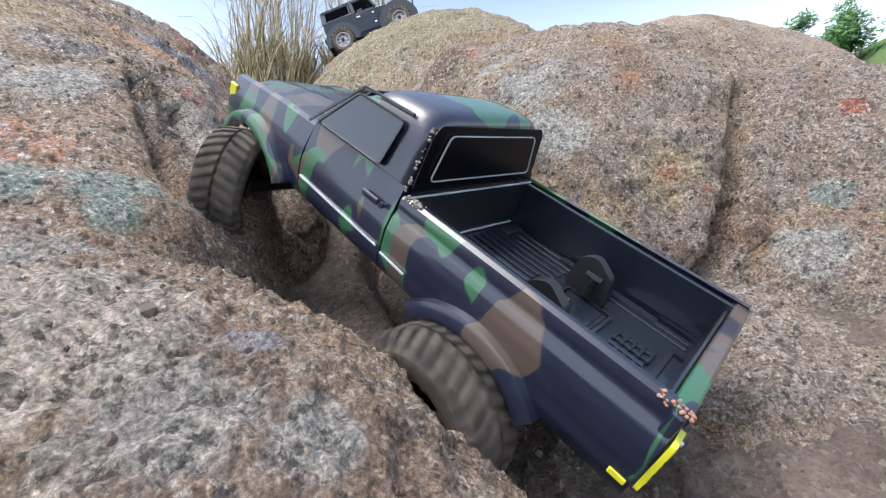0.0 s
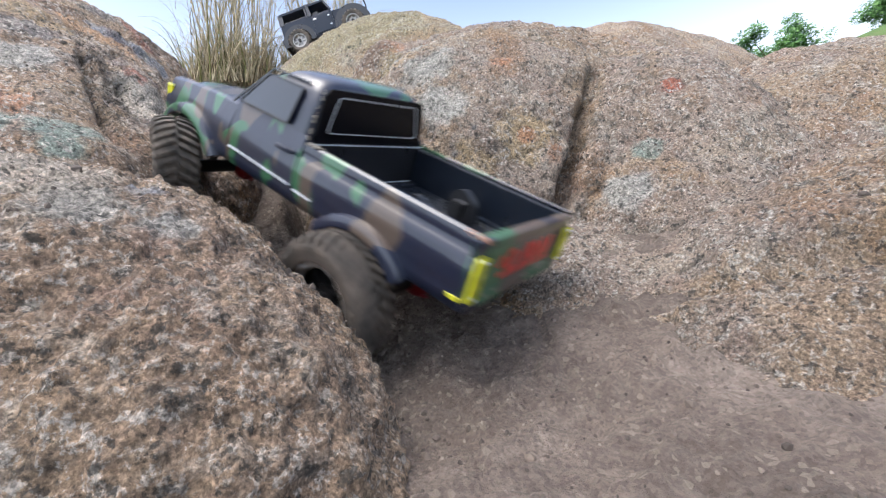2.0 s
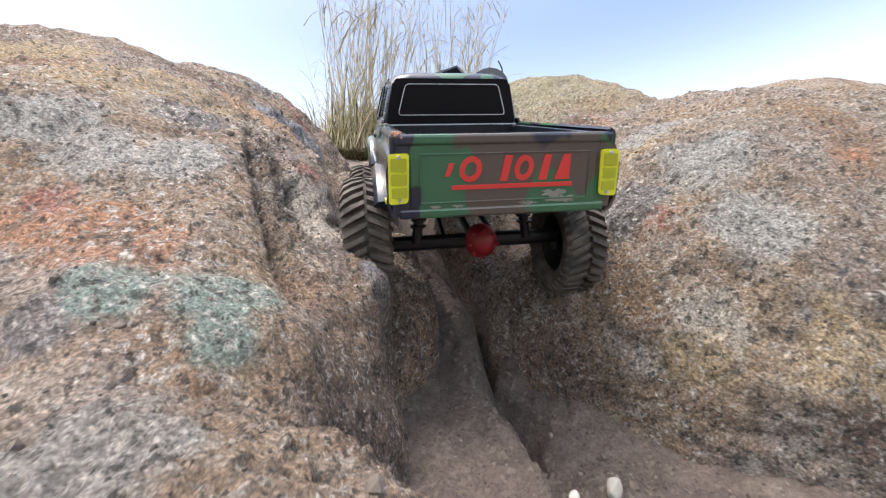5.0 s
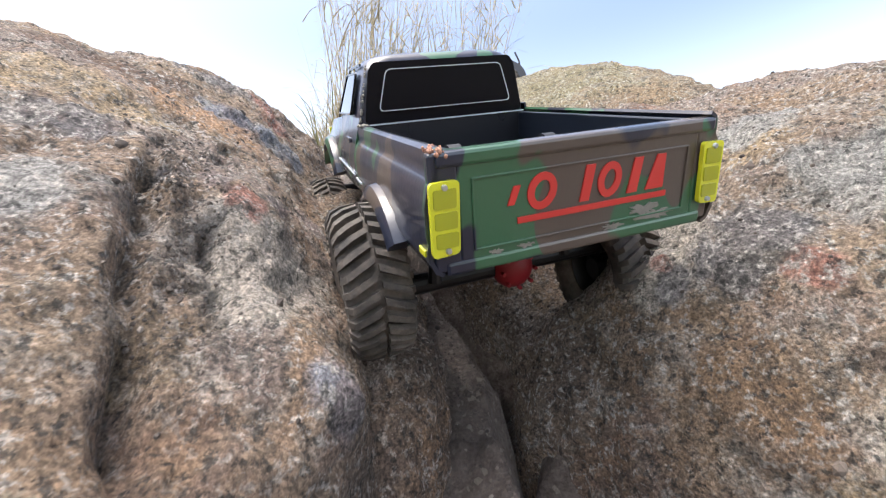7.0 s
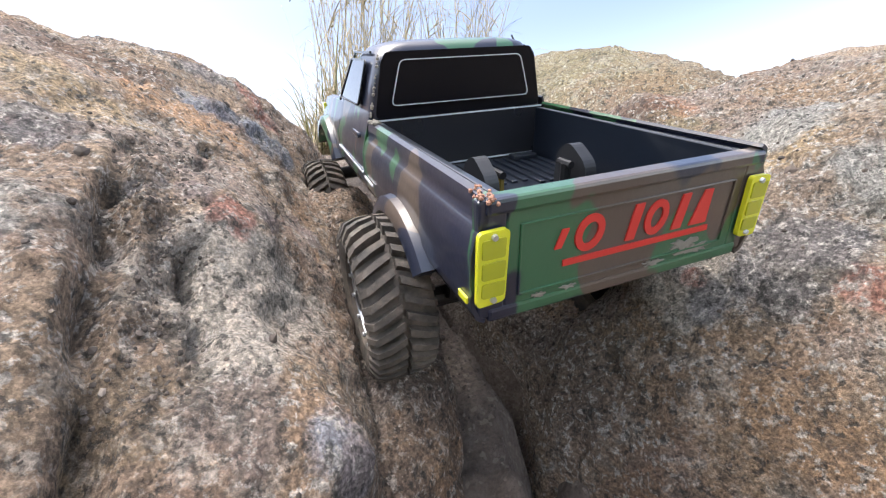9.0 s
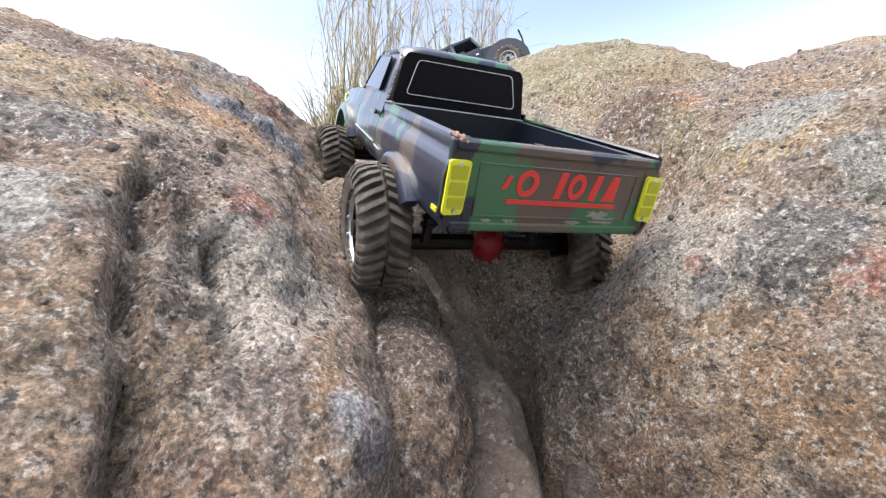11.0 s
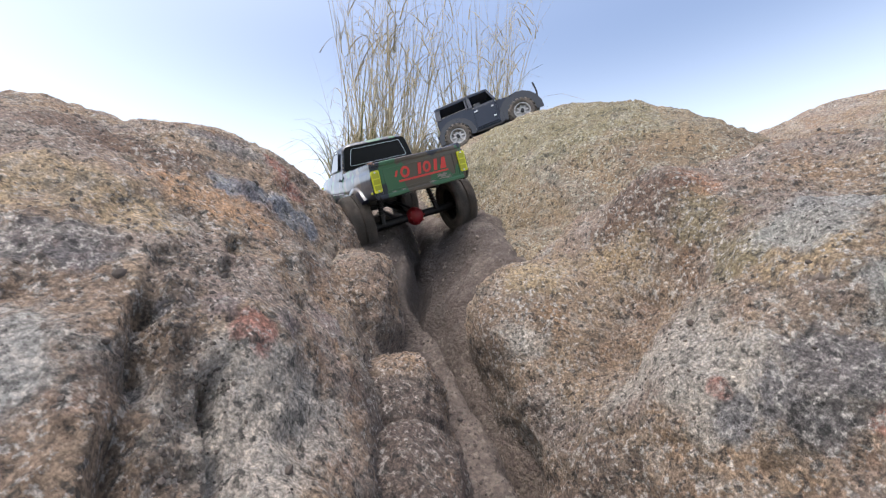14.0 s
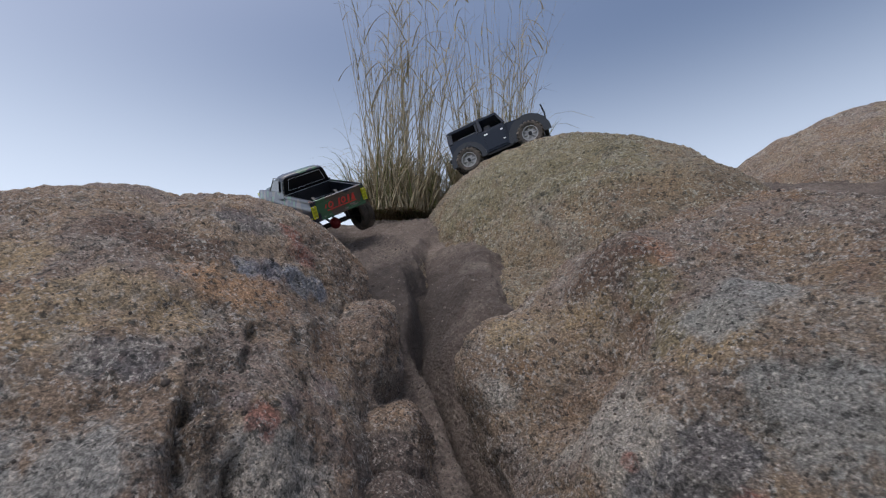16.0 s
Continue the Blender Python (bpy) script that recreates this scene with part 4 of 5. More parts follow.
    flat, m = wall([(0.077, 0.3440, 0.0085), (-0.077, 0.3440, 0.0085), (-0.067, 0.2935, 0.0500), (0.067, 0.2935, 0.0500)], 0.0012, "windscreen", dark_glass, 0.006, "dark windscreen")
    # mud that clings to the edge of the rear pillar
    rng = random.Random(8)
    out = bmesh.new()
    for k in range(26):
        q = rng.random()
        bmesh.ops.create_icosphere(out, subdivisions=1, radius=rng.uniform(0.0006, 0.0017), matrix=Matrix.Translation((-0.0865 + 0.012 * q, 0.2155 + rng.uniform(-0.001, 0.002), 0.002 + 0.05 * q)))
    for k in range(30):
        bmesh.ops.create_icosphere(out, subdivisions=1, radius=rng.uniform(0.0006, 0.0018), matrix=Matrix.Translation((-0.086 + rng.uniform(-0.004, 0.004), 0.205 + rng.uniform(-0.01, 0.008), 0.002)))
    part("mud_crust", out, scuffed, body, "dried mud crumbs")


def front_end(parent):
    bm = bmesh.new()
    ny, nx, rows = 24, 22, []
    for j in range(ny + 1):
        y = 0.345 + 0.165 * j / ny
        row = []
        for i in range(nx + 1):
            q = -1 + 2 * i / nx
            z = 0.012 - 0.020 * (j / ny) ** 1.5 - 0.010 * abs(q) ** 3 + 0.0022 * (0.42 < abs(q) < 0.62)
            row.append(bm.verts.new((q * 0.084, y, z - (0.006 if j == ny else 0))))
        rows.append(row)
    for j in range(ny):
        for i in range(nx):
            bm.faces.new((rows[j][i], rows[j][i + 1], rows[j + 1][i + 1], rows[j + 1][i]))
    bmesh.ops.solidify(bm, geom=list(bm.faces), thickness=0.002)
    hood = part("hood", bm, camo, parent, "camouflage hood", smooth=True)
    bm = bmesh.new()
    box(bm, (0, 0.349, 0.0145), (0.12, 0.010, 0.003), None, 0.001)
    part("cowl", bm, black_plastic, hood)
    for s in (-1, 1):
        bm = bmesh.new()
        sweep(bm, [(s * 0.02, 0.345, 0.017), (s * 0.055, 0.338, 0.021)], 0.001, 0.001)
        part("wiper", bm, black_plastic, hood)
    bm = bmesh.new()
    box(bm, (0, 0.505, -0.034), (0.160, 0.012, 0.042), None, 0.002)
    nose = part("grille", bm, black_plastic, parent, "black grille between yellow headlamps")
    for k in range(5):
        bm = bmesh.new()
        box(bm, (0, 0.5118, -0.020 - 0.006 * k), (0.088, 0.0025, 0.0028), None, 0.0006)
        part("grille_bar", bm, black_steel, nose)
    for s in (-1, 1):
        bm = bmesh.new()
        box(bm, (s * 0.063, 0.5115, -0.028), (0.030, 0.006, 0.024), None, 0.002)
        part("headlamp", bm, yellow_lens, nose, "yellow headlamp")
        bm = bmesh.new()
        box(bm, (s * 0.0865, 0.503, -0.022), (0.004, 0.014, 0.016), None, 0.001)
        part("corner_lamp", bm, yellow_lens, nose, "yellow corner lamp")
    bm = bmesh.new()
    box(bm, (0, 0.506, -0.057), (0.150, 0.012, 0.014), None, 0.003)
    part("front_valance", bm, camo, nose)


def fender_shape(x, y, z):
    k = max(0.0, (y - 0.345) / 0.165)
    return x - 0.006 * k * k, z * (1 - 0.05 * k) - 0.010 * k * k * min(1.0, max(0.0, (z + 0.07) / 0.05))


def build_truck():
    truck = new("pickup_truck")
    tagged(truck, "radio-controlled pickup truck in woodland camouflage with muddy oversized tyres", "toy truck")
    arch_rear, arch_front = (0.113, -0.112, 0.068), (0.430, -0.100, 0.068)
    for s in (-1, 1):
        side_panel("bed_side", truck, s, 0.0, 0.2145, arch_rear)
        arch_flare(truck, s, 0.113, -0.112, 0.068, 0.0925)
        arch_flare(truck, s, 0.430, -0.100, 0.068, 0.0915)
        door = side_panel("door", truck, s, 0.2165, 0.3385, None, [(0.0862, 0.008)] + SIDE[4:])
        bm = bmesh.new()
        box(bm, (s * 0.0955, 0.240, -0.0115), (0.003, 0.020, 0.0055), None, 0.0015)
        part("door_handle", bm, camo, door)
        bm = bmesh.new()
        rod(bm, (s * 0.0945, 0.2255, -0.011), (s * 0.0975, 0.2255, -0.011), 0.0024, sides=10)
        part("lock", bm, camo, door)
        bm = bmesh.new()
        sweep(bm, [(s * 0.0972, 0.220, -0.043), (s * 0.0972, 0.336, -0.041)], 0.0007, 0.0007)
        part("pinstripe", bm, white_line, door, "thin bright side line")
        side_panel("front_fender", truck, s, 0.3405, 0.508, arch_front, [(0.080, 0.005), (0.0862, 0.003)] + SIDE[4:], fender_shape)
        bm = bmesh.new()
        sweep(bm, [(s * 0.0972, 0.185, -0.046), (s * 0.0972, 0.2135, -0.045)], 0.0007, 0.0007)
        part("pinstripe", bm, white_line, truck, "thin bright side line")
        tail_lamp(truck, s)
        bm = bmesh.new()
        box(bm, (s * 0.0850, 0.0035, -0.031), (0.015, 0.007, 0.062), None, 0.0015)
        part("corner_post", bm, camo, truck)
    tailgate(truck)
    bm = bmesh.new()
    rng = random.Random(12)
    for k in range(70):
        bmesh.ops.create_icosphere(bm, subdivisions=1, radius=rng.uniform(0.0005, 0.0014), matrix=Matrix.Translation((-0.087 + rng.uniform(-0.004, 0.004), 0.004 + rng.uniform(-0.006, 0.012), 0.001 + rng.uniform(-0.004, 0.001))))
    part("worn_corner", bm, plain("rusty_mud", (0.34, 0.18, 0.12), 0.9, grain=0.5), truck, "chipped rust-coloured corner")
    bm = bmesh.new()
    box(bm, (0, 0.003, -0.0605), (0.174, 0.008, 0.008), None, 0.002)
    part("rear_valance", bm, camo, truck, "scuffed camouflage rear valance")
    bed(truck), cab(truck), front_end(truck)
    # chassis and running gear
    for s in (-1, 1):
        bm = bmesh.new()
        sweep(bm, [(s * 0.036, 0.02, -0.062), (s * 0.036, 0.10, -0.060), (s * 0.036, 0.20, -0.068), (s * 0.036, 0.50, -0.068)], 0.003, 0.008)
        part("chassis_rail", bm, black_steel, truck)
        bm = bmesh.new()
        rod(bm, (s * 0.030, 0.11, -0.120), (s * 0.024, 0.24, -0.092), 0.0035)
        part("trailing_link", bm, black_steel, truck)
        for y, z in ((0.105, -0.118), (0.435, -0.100)):
            bm = bmesh.new()
            rod(bm, (s * 0.062, y, z), (s * 0.052, y + 0.012, -0.045), 0.0055, 0.0045)
            shock = part("shock_absorber", bm, black_steel, truck)
            bm = bmesh.new()
            for k in range(6):
                q = 0.25 + 0.1 * k
                c = Vector((s * (0.062 - 0.010 * q), y + 0.012 * q, z + (-0.045 - z) * q))
                bmesh.ops.create_cone(bm, cap_ends=True, segments=12, radius1=0.0085, radius2=0.0085, depth=0.0022, matrix=Matrix.Translation(c))
            part("spring", bm, black_steel, shock)
    for y, z, dx in ((0.113, -0.120, 0.010), (0.430, -0.100, -0.02)):
        bm = bmesh.new()
        rod(bm, (-0.100, y, z), (0.100, y, z), 0.0085, sides=14)
        axle = part("axle", bm, black_steel, truck, "black axle tube")
        bm = bmesh.new()
        bmesh.ops.create_uvsphere(bm, u_segments=20, v_segments=12, radius=0.0185, matrix=Matrix.Translation((dx, y - 0.004, z)) @ Matrix.Diagonal((1, 0.95, 1.05, 1)))
        for k in range(8):
            a = 2 * math.pi * k / 8
            rod(bm, (dx + 0.015 * math.cos(a), y - 0.016, z + 0.015 * math.sin(a)), (dx + 0.015 * math.cos(a), y - 0.020, z + 0.015 * math.sin(a)), 0.0018, sides=6)
        part("differential", bm, diff_red, axle, "red differential housing", smooth=True)
    bm = bmesh.new()
    rod(bm, (0.0, 0.12, -0.112), (0.0, 0.30, -0.080), 0.004)
    part("drive_shaft", bm, black_steel, truck)
    bm = bmesh.new()
    box(bm, (0, 0.30, -0.074), (0.070, 0.080, 0.028), None, 0.004)
    part("gearbox", bm, black_plastic, truck)
    wheels = [wheel(truck, place, 1 if place[0] > 0 else -1) for place in WHEEL_PLACES]
    return truck, wheels


WHEEL_PLACES = [(-0.113, 0.113, -0.107), (0.114, 0.113, -0.122), (-0.112, 0.430, -0.100), (0.112, 0.430, -0.100)]
truck, truck_wheels = build_truck()


# ---- the parked jeep: origin under its middle, y ahead ----
grey_rim = plain("grey_rim", (0.36, 0.35, 0.34), 0.4, 0.6)


def build_jeep():
    jeep = new("toy_jeep")
    tagged(jeep, "parked dark navy radio-controlled jeep with a hard top", "toy jeep")
    def shell(name, outline, half, material, parent=jeep, label=""):
        """Two side plates and the skin between them, from a side outline in y and z."""
        bm = bmesh.new()
        n = len(outline)
        left = [bm.verts.new((-half, y, z)) for y, z in outline]
        right = [bm.verts.new((half, y, z)) for y, z in outline]
        bm.faces.new(left), bm.faces.new(right[::-1])
        for i in range(n):
            bm.faces.new((left[i], right[i], right[(i + 1) % n], left[(i + 1) % n]))
        bmesh.ops.bevel(bm, geom=list(bm.edges), offset=0.003, segments=2, affect="EDGES")
        return part(name, bm, material, parent, label, smooth=True)
    arch = lambda y, r=0.062: [(y + r * math.cos(a), 0.054 + r * math.sin(a)) for a in [radians(-10 + 20 * k) for k in range(11)]]
    shell("tub", [(-0.185, 0.062), (-0.185, 0.150), (0.048, 0.152), (0.052, 0.056)] + [(-0.060, 0.056)] + [p for p in arch(-0.122) if p[1] > 0.06], 0.078, jeep_paint)
    shell("hood", [(0.050, 0.070), (0.050, 0.152), (0.165, 0.140), (0.178, 0.130), (0.180, 0.085), (0.150, 0.085)], 0.062, jeep_paint, label="dark navy flat hood")
    for s in (-1, 1):
        bm = bmesh.new()
        sweep(bm, [(s * 0.078, y, z + 0.006) for y, z in arch(0.128, 0.064)], 0.018, 0.003, (1, 0, 0))
        part("front_fender", bm, black_plastic, jeep)
        bm = bmesh.new()
        sweep(bm, [(s * 0.084, y, z + 0.004) for y, z in arch(-0.122, 0.064)], 0.010, 0.003, (1, 0, 0))
        part("rear_flare", bm, black_plastic, jeep)
        bm = bmesh.new()
        box(bm, (s * 0.0795, 0.000, 0.104), (0.003, 0.082, 0.080), None, 0.0012)
        door = part("door", bm, jeep_paint, jeep)
        bm = bmesh.new()
        box(bm, (s * 0.082, -0.030, 0.128), (0.003, 0.016, 0.005), None, 0.001)
        part("door_handle", bm, silver, door)
        for y in (0.034,):
            for z in (0.085, 0.125):
                bm = bmesh.new()
                box(bm, (s * 0.082, y, z), (0.003, 0.010, 0.005), None, 0.0008)
                part("hinge", bm, silver, door)
        bm = bmesh.new()
        sweep(bm, [(s * 0.080, -0.055, 0.050), (s * 0.088, -0.045, 0.044), (s * 0.088, 0.055, 0.044), (s * 0.080, 0.065, 0.050)], 0.003, 0.003)
        part("side_step", bm, black_steel, jeep)
    # hard top: posts and roof round open windows
    bm = bmesh.new()
    ring = []
    for y, z, hx in ((-0.180, 0.203, 0.064), (-0.150, 0.214, 0.068), (-0.040, 0.217, 0.069), (0.020, 0.212, 0.068), (0.034, 0.204, 0.064)):
        ring.append([bm.verts.new((hx * q, y, z - 0.006 * abs(q) ** 3)) for q in (-1, -0.8, -0.4, 0, 0.4, 0.8, 1)])
    for a, b in zip(ring, ring[1:]):
        for k in range(6):
            bm.faces.new((a[k], a[k + 1], b[k + 1], b[k]))
    bmesh.ops.solidify(bm, geom=list(bm.faces), thickness=0.006)
    part("hard_top", bm, jeep_paint, jeep, "dark navy hard top", smooth=True)
    for s in (-1, 1):
        for pa, pb, w in (((0.050, 0.150), (0.028, 0.206), 0.004), ((-0.045, 0.150), (-0.048, 0.210), 0.007), ((-0.176, 0.150), (-0.172, 0.204), 0.010), ((-0.060, 0.150), (-0.060, 0.208), 0.003)):
            bm = bmesh.new()
            sweep(bm, [(s * 0.076, pa[0], pa[1]), (s * 0.067, pb[0], pb[1])], w, 0.003, (1, 0, 0))
            part("pillar", bm, jeep_paint, jeep)
        for ya, yb, za, zb in ((-0.176, -0.050, 0.150, 0.160), (-0.176, -0.050, 0.195, 0.206), (-0.045, 0.030, 0.196, 0.206)):
            bm = bmesh.new()
            box(bm, (s * 0.0705, (ya + yb) / 2, (za + zb) / 2), (0.005, yb - ya, zb - za), None, 0.001)
            part("window_rail", bm, jeep_paint, jeep)
        bm = bmesh.new()
        box(bm, (s * 0.040, -0.02, 0.150), (0.036, 0.030, 0.050), None, 0.005)
        part("seat", bm, black_plastic, jeep)
    bm = bmesh.new()
    box(bm, (0, -0.178, 0.178), (0.130, 0.005, 0.052), None, 0.001)
    part("rear_glass", bm, pale_window_fill, jeep, "pale rear pane")
    # added block; its pale colour stands in for brightness in the side windows
    bm = bmesh.new()
    box(bm, (0.0, -0.110, 0.176), (0.040, 0.080, 0.030), None, 0.006)
    part("window_filler", bm, pale_window_fill, jeep, "added pale block imitating the brightness in the side windows")
    bm = bmesh.new()
    box(bm, (0, 0.039, 0.180), (0.124, 0.004, 0.050), Matrix.Rotation(radians(22), 4, "X"), 0.001)
    part("windscreen", bm, dark_glass, jeep)
    bm = bmesh.new()
    box(bm, (0, 0.196, 0.088), (0.150, 0.016, 0.018), None, 0.003)
    bumper = part("front_bumper", bm, black_steel, jeep)
    for s in (-1, 1):
        bm = bmesh.new()
        sweep(bm, [(s * 0.055, 0.200, 0.095), (s * 0.055, 0.206, 0.125), (s * 0.055, 0.203, 0.165)], 0.003, 0.002, (1, 0, 0))
        part("bumper_post", bm, black_steel, bumper)
        bm = bmesh.new()
        rod(bm, (s * 0.045, 0.176, 0.112), (s * 0.045, 0.184, 0.112), 0.012, sides=16)
        part("headlamp", bm, silver, jeep)
    bm = bmesh.new()
    box(bm, (0, -0.193, 0.085), (0.150, 0.014, 0.018), None, 0.003)
    part("rear_bumper", bm, black_steel, jeep)
    for y in (-0.122, 0.128):
        bm = bmesh.new()
        rod(bm, (-0.08, y, 0.052), (0.08, y, 0.052), 0.007)
        part("axle", bm, black_steel, jeep)
        for s in (-1, 1):
            wheel(jeep, (s * 0.090, y, 0.052), s, 0.052, 0.040, grey_rim, 18, grey_rim)
    return jeep


jeep = build_jeep()
jeep.matrix_world = pose(-0.146, 2.300, 0.982, 0, 0, -90) @ pose(0, 0, 0, 16.5, 0, 0) @ Matrix.Scale(1.0, 4)


# ---- dry reeds, the far tree, loose stones ----
def reed_material(name, a, b):
    n = Nodes(name, 0.75)
    return n.done(n.ramp(n.noise(n.where(), 30, 4), (0.35, a), (0.65, b)))


dry_reed = reed_material("dry_reed", (0.24, 0.19, 0.11), (0.48, 0.41, 0.27))
green_reed = reed_material("green_reed", (0.10, 0.11, 0.03), (0.24, 0.23, 0.08))


def blade(verts, faces, base, lean, height, width, droop, rng):
    """A narrow folded leaf or stalk that bends over towards its tip."""
    az = rng.uniform(0, 2 * math.pi)
    side = Vector((math.cos(az), math.sin(az), 0))
    steps, start = 7, len(verts)
    bend = rng.uniform(-0.06, 0.06)
    for k in range(steps + 1):
        q = k / steps
        p = Vector(base) + Vector((lean[0], lean[1], 0)) * height * (q + droop * q ** 3) + Vector((0, 0, height * (q - droop * 0.55 * q ** 4))) + side.cross(Vector((0, 0, 1))) * bend * height * q * (1 - q)
        w = width * (1 - 0.85 * q) * 0.5
        verts += [tuple(p - side * w), tuple(p + side.cross(Vector((0, 0, 1))) * w * 0.7), tuple(p + side * w)]
    for k in range(steps):
        a, b = start + 3 * k, start + 3 * k + 3
        faces += [(a, a + 1, b + 1, b), (a + 1, a + 2, b + 2, b + 1), (a + 2, a, b, b + 2)]


def reed_clump(label, centre, radius, stalks, leaves, tall, seed):
    rng = random.Random(seed)
    clump = new("reed_clump")
    tagged(clump, label, "reeds", kind="stuff")
    clump.location = centre
    sets = {"stalks": ([], []), "dry_leaves": ([], []), "green_leaves": ([], [])}
    for k in range(stalks):
        a, r = rng.uniform(0, 6.28), radius * math.sqrt(rng.random())
        base = (r * math.cos(a), r * math.sin(a), -0.02)
        lean = (0.10 * rng.gauss(0, 1) + 0.5 * base[0], 0.08 * rng.gauss(0, 1))
        h = tall * rng.uniform(0.6, 1.1)
        blade(*sets["stalks"], base, lean, h, rng.uniform(0.004, 0.007), rng.choice((0, 0, 0.15, 0.4)), rng)
        for j in range(rng.randint(1, 4)):
            q = rng.uniform(0.25, 0.9)
            at = (base[0] + lean[0] * h * q, base[1] + lean[1] * h * q, h * q)
            blade(*sets["dry_leaves"], at, (rng.uniform(-0.7, 0.7), rng.uniform(-0.5, 0.5)), rng.uniform(0.06, 0.2), rng.uniform(0.004, 0.008), rng.uniform(0.2, 1.3), rng)
    for k in range(leaves):
        a, r = rng.uniform(0, 6.28), radius * 1.25 * math.sqrt(rng.random())
        base = (r * math.cos(a), r * math.sin(a), -0.03)
        kind = "green_leaves" if rng.random() < 0.2 else "dry_leaves"
        blade(*sets[kind], base, (rng.uniform(-0.4, 0.4), rng.uniform(-0.3, 0.3)), rng.uniform(0.15, 0.44), rng.uniform(0.005, 0.011), rng.uniform(0.1, 1.2), rng)
    for name, (v, f) in sets.items():
        ob = link_mesh(name, v, f, green_reed if name == "green_leaves" else dry_reed, clump)
        ob["kind"] = "stuff"


reed_clump("tall dry straw-coloured reeds growing at the head of the gully", (-0.64, 2.36, 0.86), 0.17, 105, 900, 1.2, 21)
reed_clump("tall dry reeds and grass behind the parked jeep", (-0.27, 2.66, 1.06), 0.17, 70, 800, 1.05, 22)


def leaf_material():
    n = Nodes("green_leaves", 0.6)
    return n.done(n.ramp(n.noise(n.where(), 3, 4), (0.35, (0.04, 0.12, 0.018)), (0.65, (0.11, 0.24, 0.045))))


def far_tree(place, height, spread, seed):
    rng = random.Random(seed)
    tree = new("tree")
    tree.location = place
    tagged(tree, "leafy green tree on the grassy slope beyond the rocks", "tree")
    bm = bmesh.new()
    rod(bm, (0, 0, -0.3), (0.05, 0, height * 0.55), height * 0.035, height * 0.018, 8)
    tips = []
    for k in range(9):
        a = 2 * math.pi * k / 9 + rng.uniform(-0.3, 0.3)
        z0 = height * rng.uniform(0.3, 0.5)
        tip = Vector((math.cos(a) * spread * rng.uniform(0.3, 0.45), math.sin(a) * spread * rng.uniform(0.3, 0.45), height * rng.uniform(0.55, 0.9)))
        rod(bm, (0.03, 0, z0), tip, height * 0.012, height * 0.004, 6)
        tips.append(tip)
    part("trunk", bm, plain("bark", (0.10, 0.075, 0.055), 0.9, grain=0.4), tree)
    verts, faces = [], []
    clumps = [(t + Vector((rng.gauss(0, 0.12), rng.gauss(0, 0.12), rng.gauss(0, 0.1))) * spread, spread * rng.uniform(0.09, 0.17)) for t in tips for _ in range(8)]
    for c, r in clumps:
        for k in range(130):
            d = Vector((rng.gauss(0, 1), rng.gauss(0, 1), rng.gauss(0, 0.8))).normalized() * r * rng.uniform(0.5, 1.1)
            p, s = c + d, rng.uniform(0.035, 0.065) * spread / 2.5
            u = Vector((rng.gauss(0, 1), rng.gauss(0, 1), rng.gauss(0, 1))).normalized()
            w = u.orthogonal().normalized()
            b = len(verts)
            verts += [tuple(p - u * s * 1.6), tuple(p + w * s * 0.7), tuple(p + u * s * 1.6), tuple(p - w * s * 0.7)]
            faces.append((b, b + 1, b + 2, b + 3))
    ob = link_mesh("crown", verts, faces, leaf_material(), tree)
    ob["kind"] = "stuff"


far_tree((10.1, 12.0, 3.5), 1.75, 1.7, 31)
far_tree((14.5, 12.2, 5.0), 1.3, 1.9, 32)


def stone(name, label, place, size, seed, material):
    bm = bmesh.new()
    bmesh.ops.create_icosphere(bm, subdivisions=3, radius=1.0)
    for v in bm.verts:
        q = np.array([v.co[:]])
        v.co *= 1 + 0.22 * lattice_noise(q * 1.6 + seed * 7, seed)[0] + 0.06 * lattice_noise(q * 5 + seed, seed + 1)[0]
    bmesh.ops.transform(bm, matrix=Matrix.Translation(place) @ pose(0, 0, 0, seed * 37 % 60, seed * 53 % 50, seed * 71 % 360) @ Matrix.Diagonal((*size, 1)), verts=bm.verts)
    return tagged(part(name, bm, material, None, smooth=True), label, "stone")


grey_stone = plain("grey_stone", (0.36, 0.34, 0.30), 0.85, grain=0.3, scale=90, bump=0.002)
pale_stone = plain("pale_stone", (0.55, 0.52, 0.46), 0.85, grain=0.3, scale=90, bump=0.002)
stone("pebble", "small grey pebble lying on the gully soil", (0.118, 0.935, 0.048), (0.0065, 0.0065, 0.0095), 2, grey_stone)
stone("pebble", "small pale pebble lying on the gully soil", (0.085, 0.925, 0.045), (0.005, 0.0045, 0.0045), 3, pale_stone)
for i, (x, y, z, r) in enumerate(((0.565, 0.93, 0.075, 0.012), (0.60, 0.925, 0.08, 0.011), (0.66, 0.92, 0.075, 0.013))):
    stone("pebble", "pale pebble wedged at the foot of the rock", (x, y, z), (r, r * 0.8, r * 0.8), 5 + i, pale_stone)


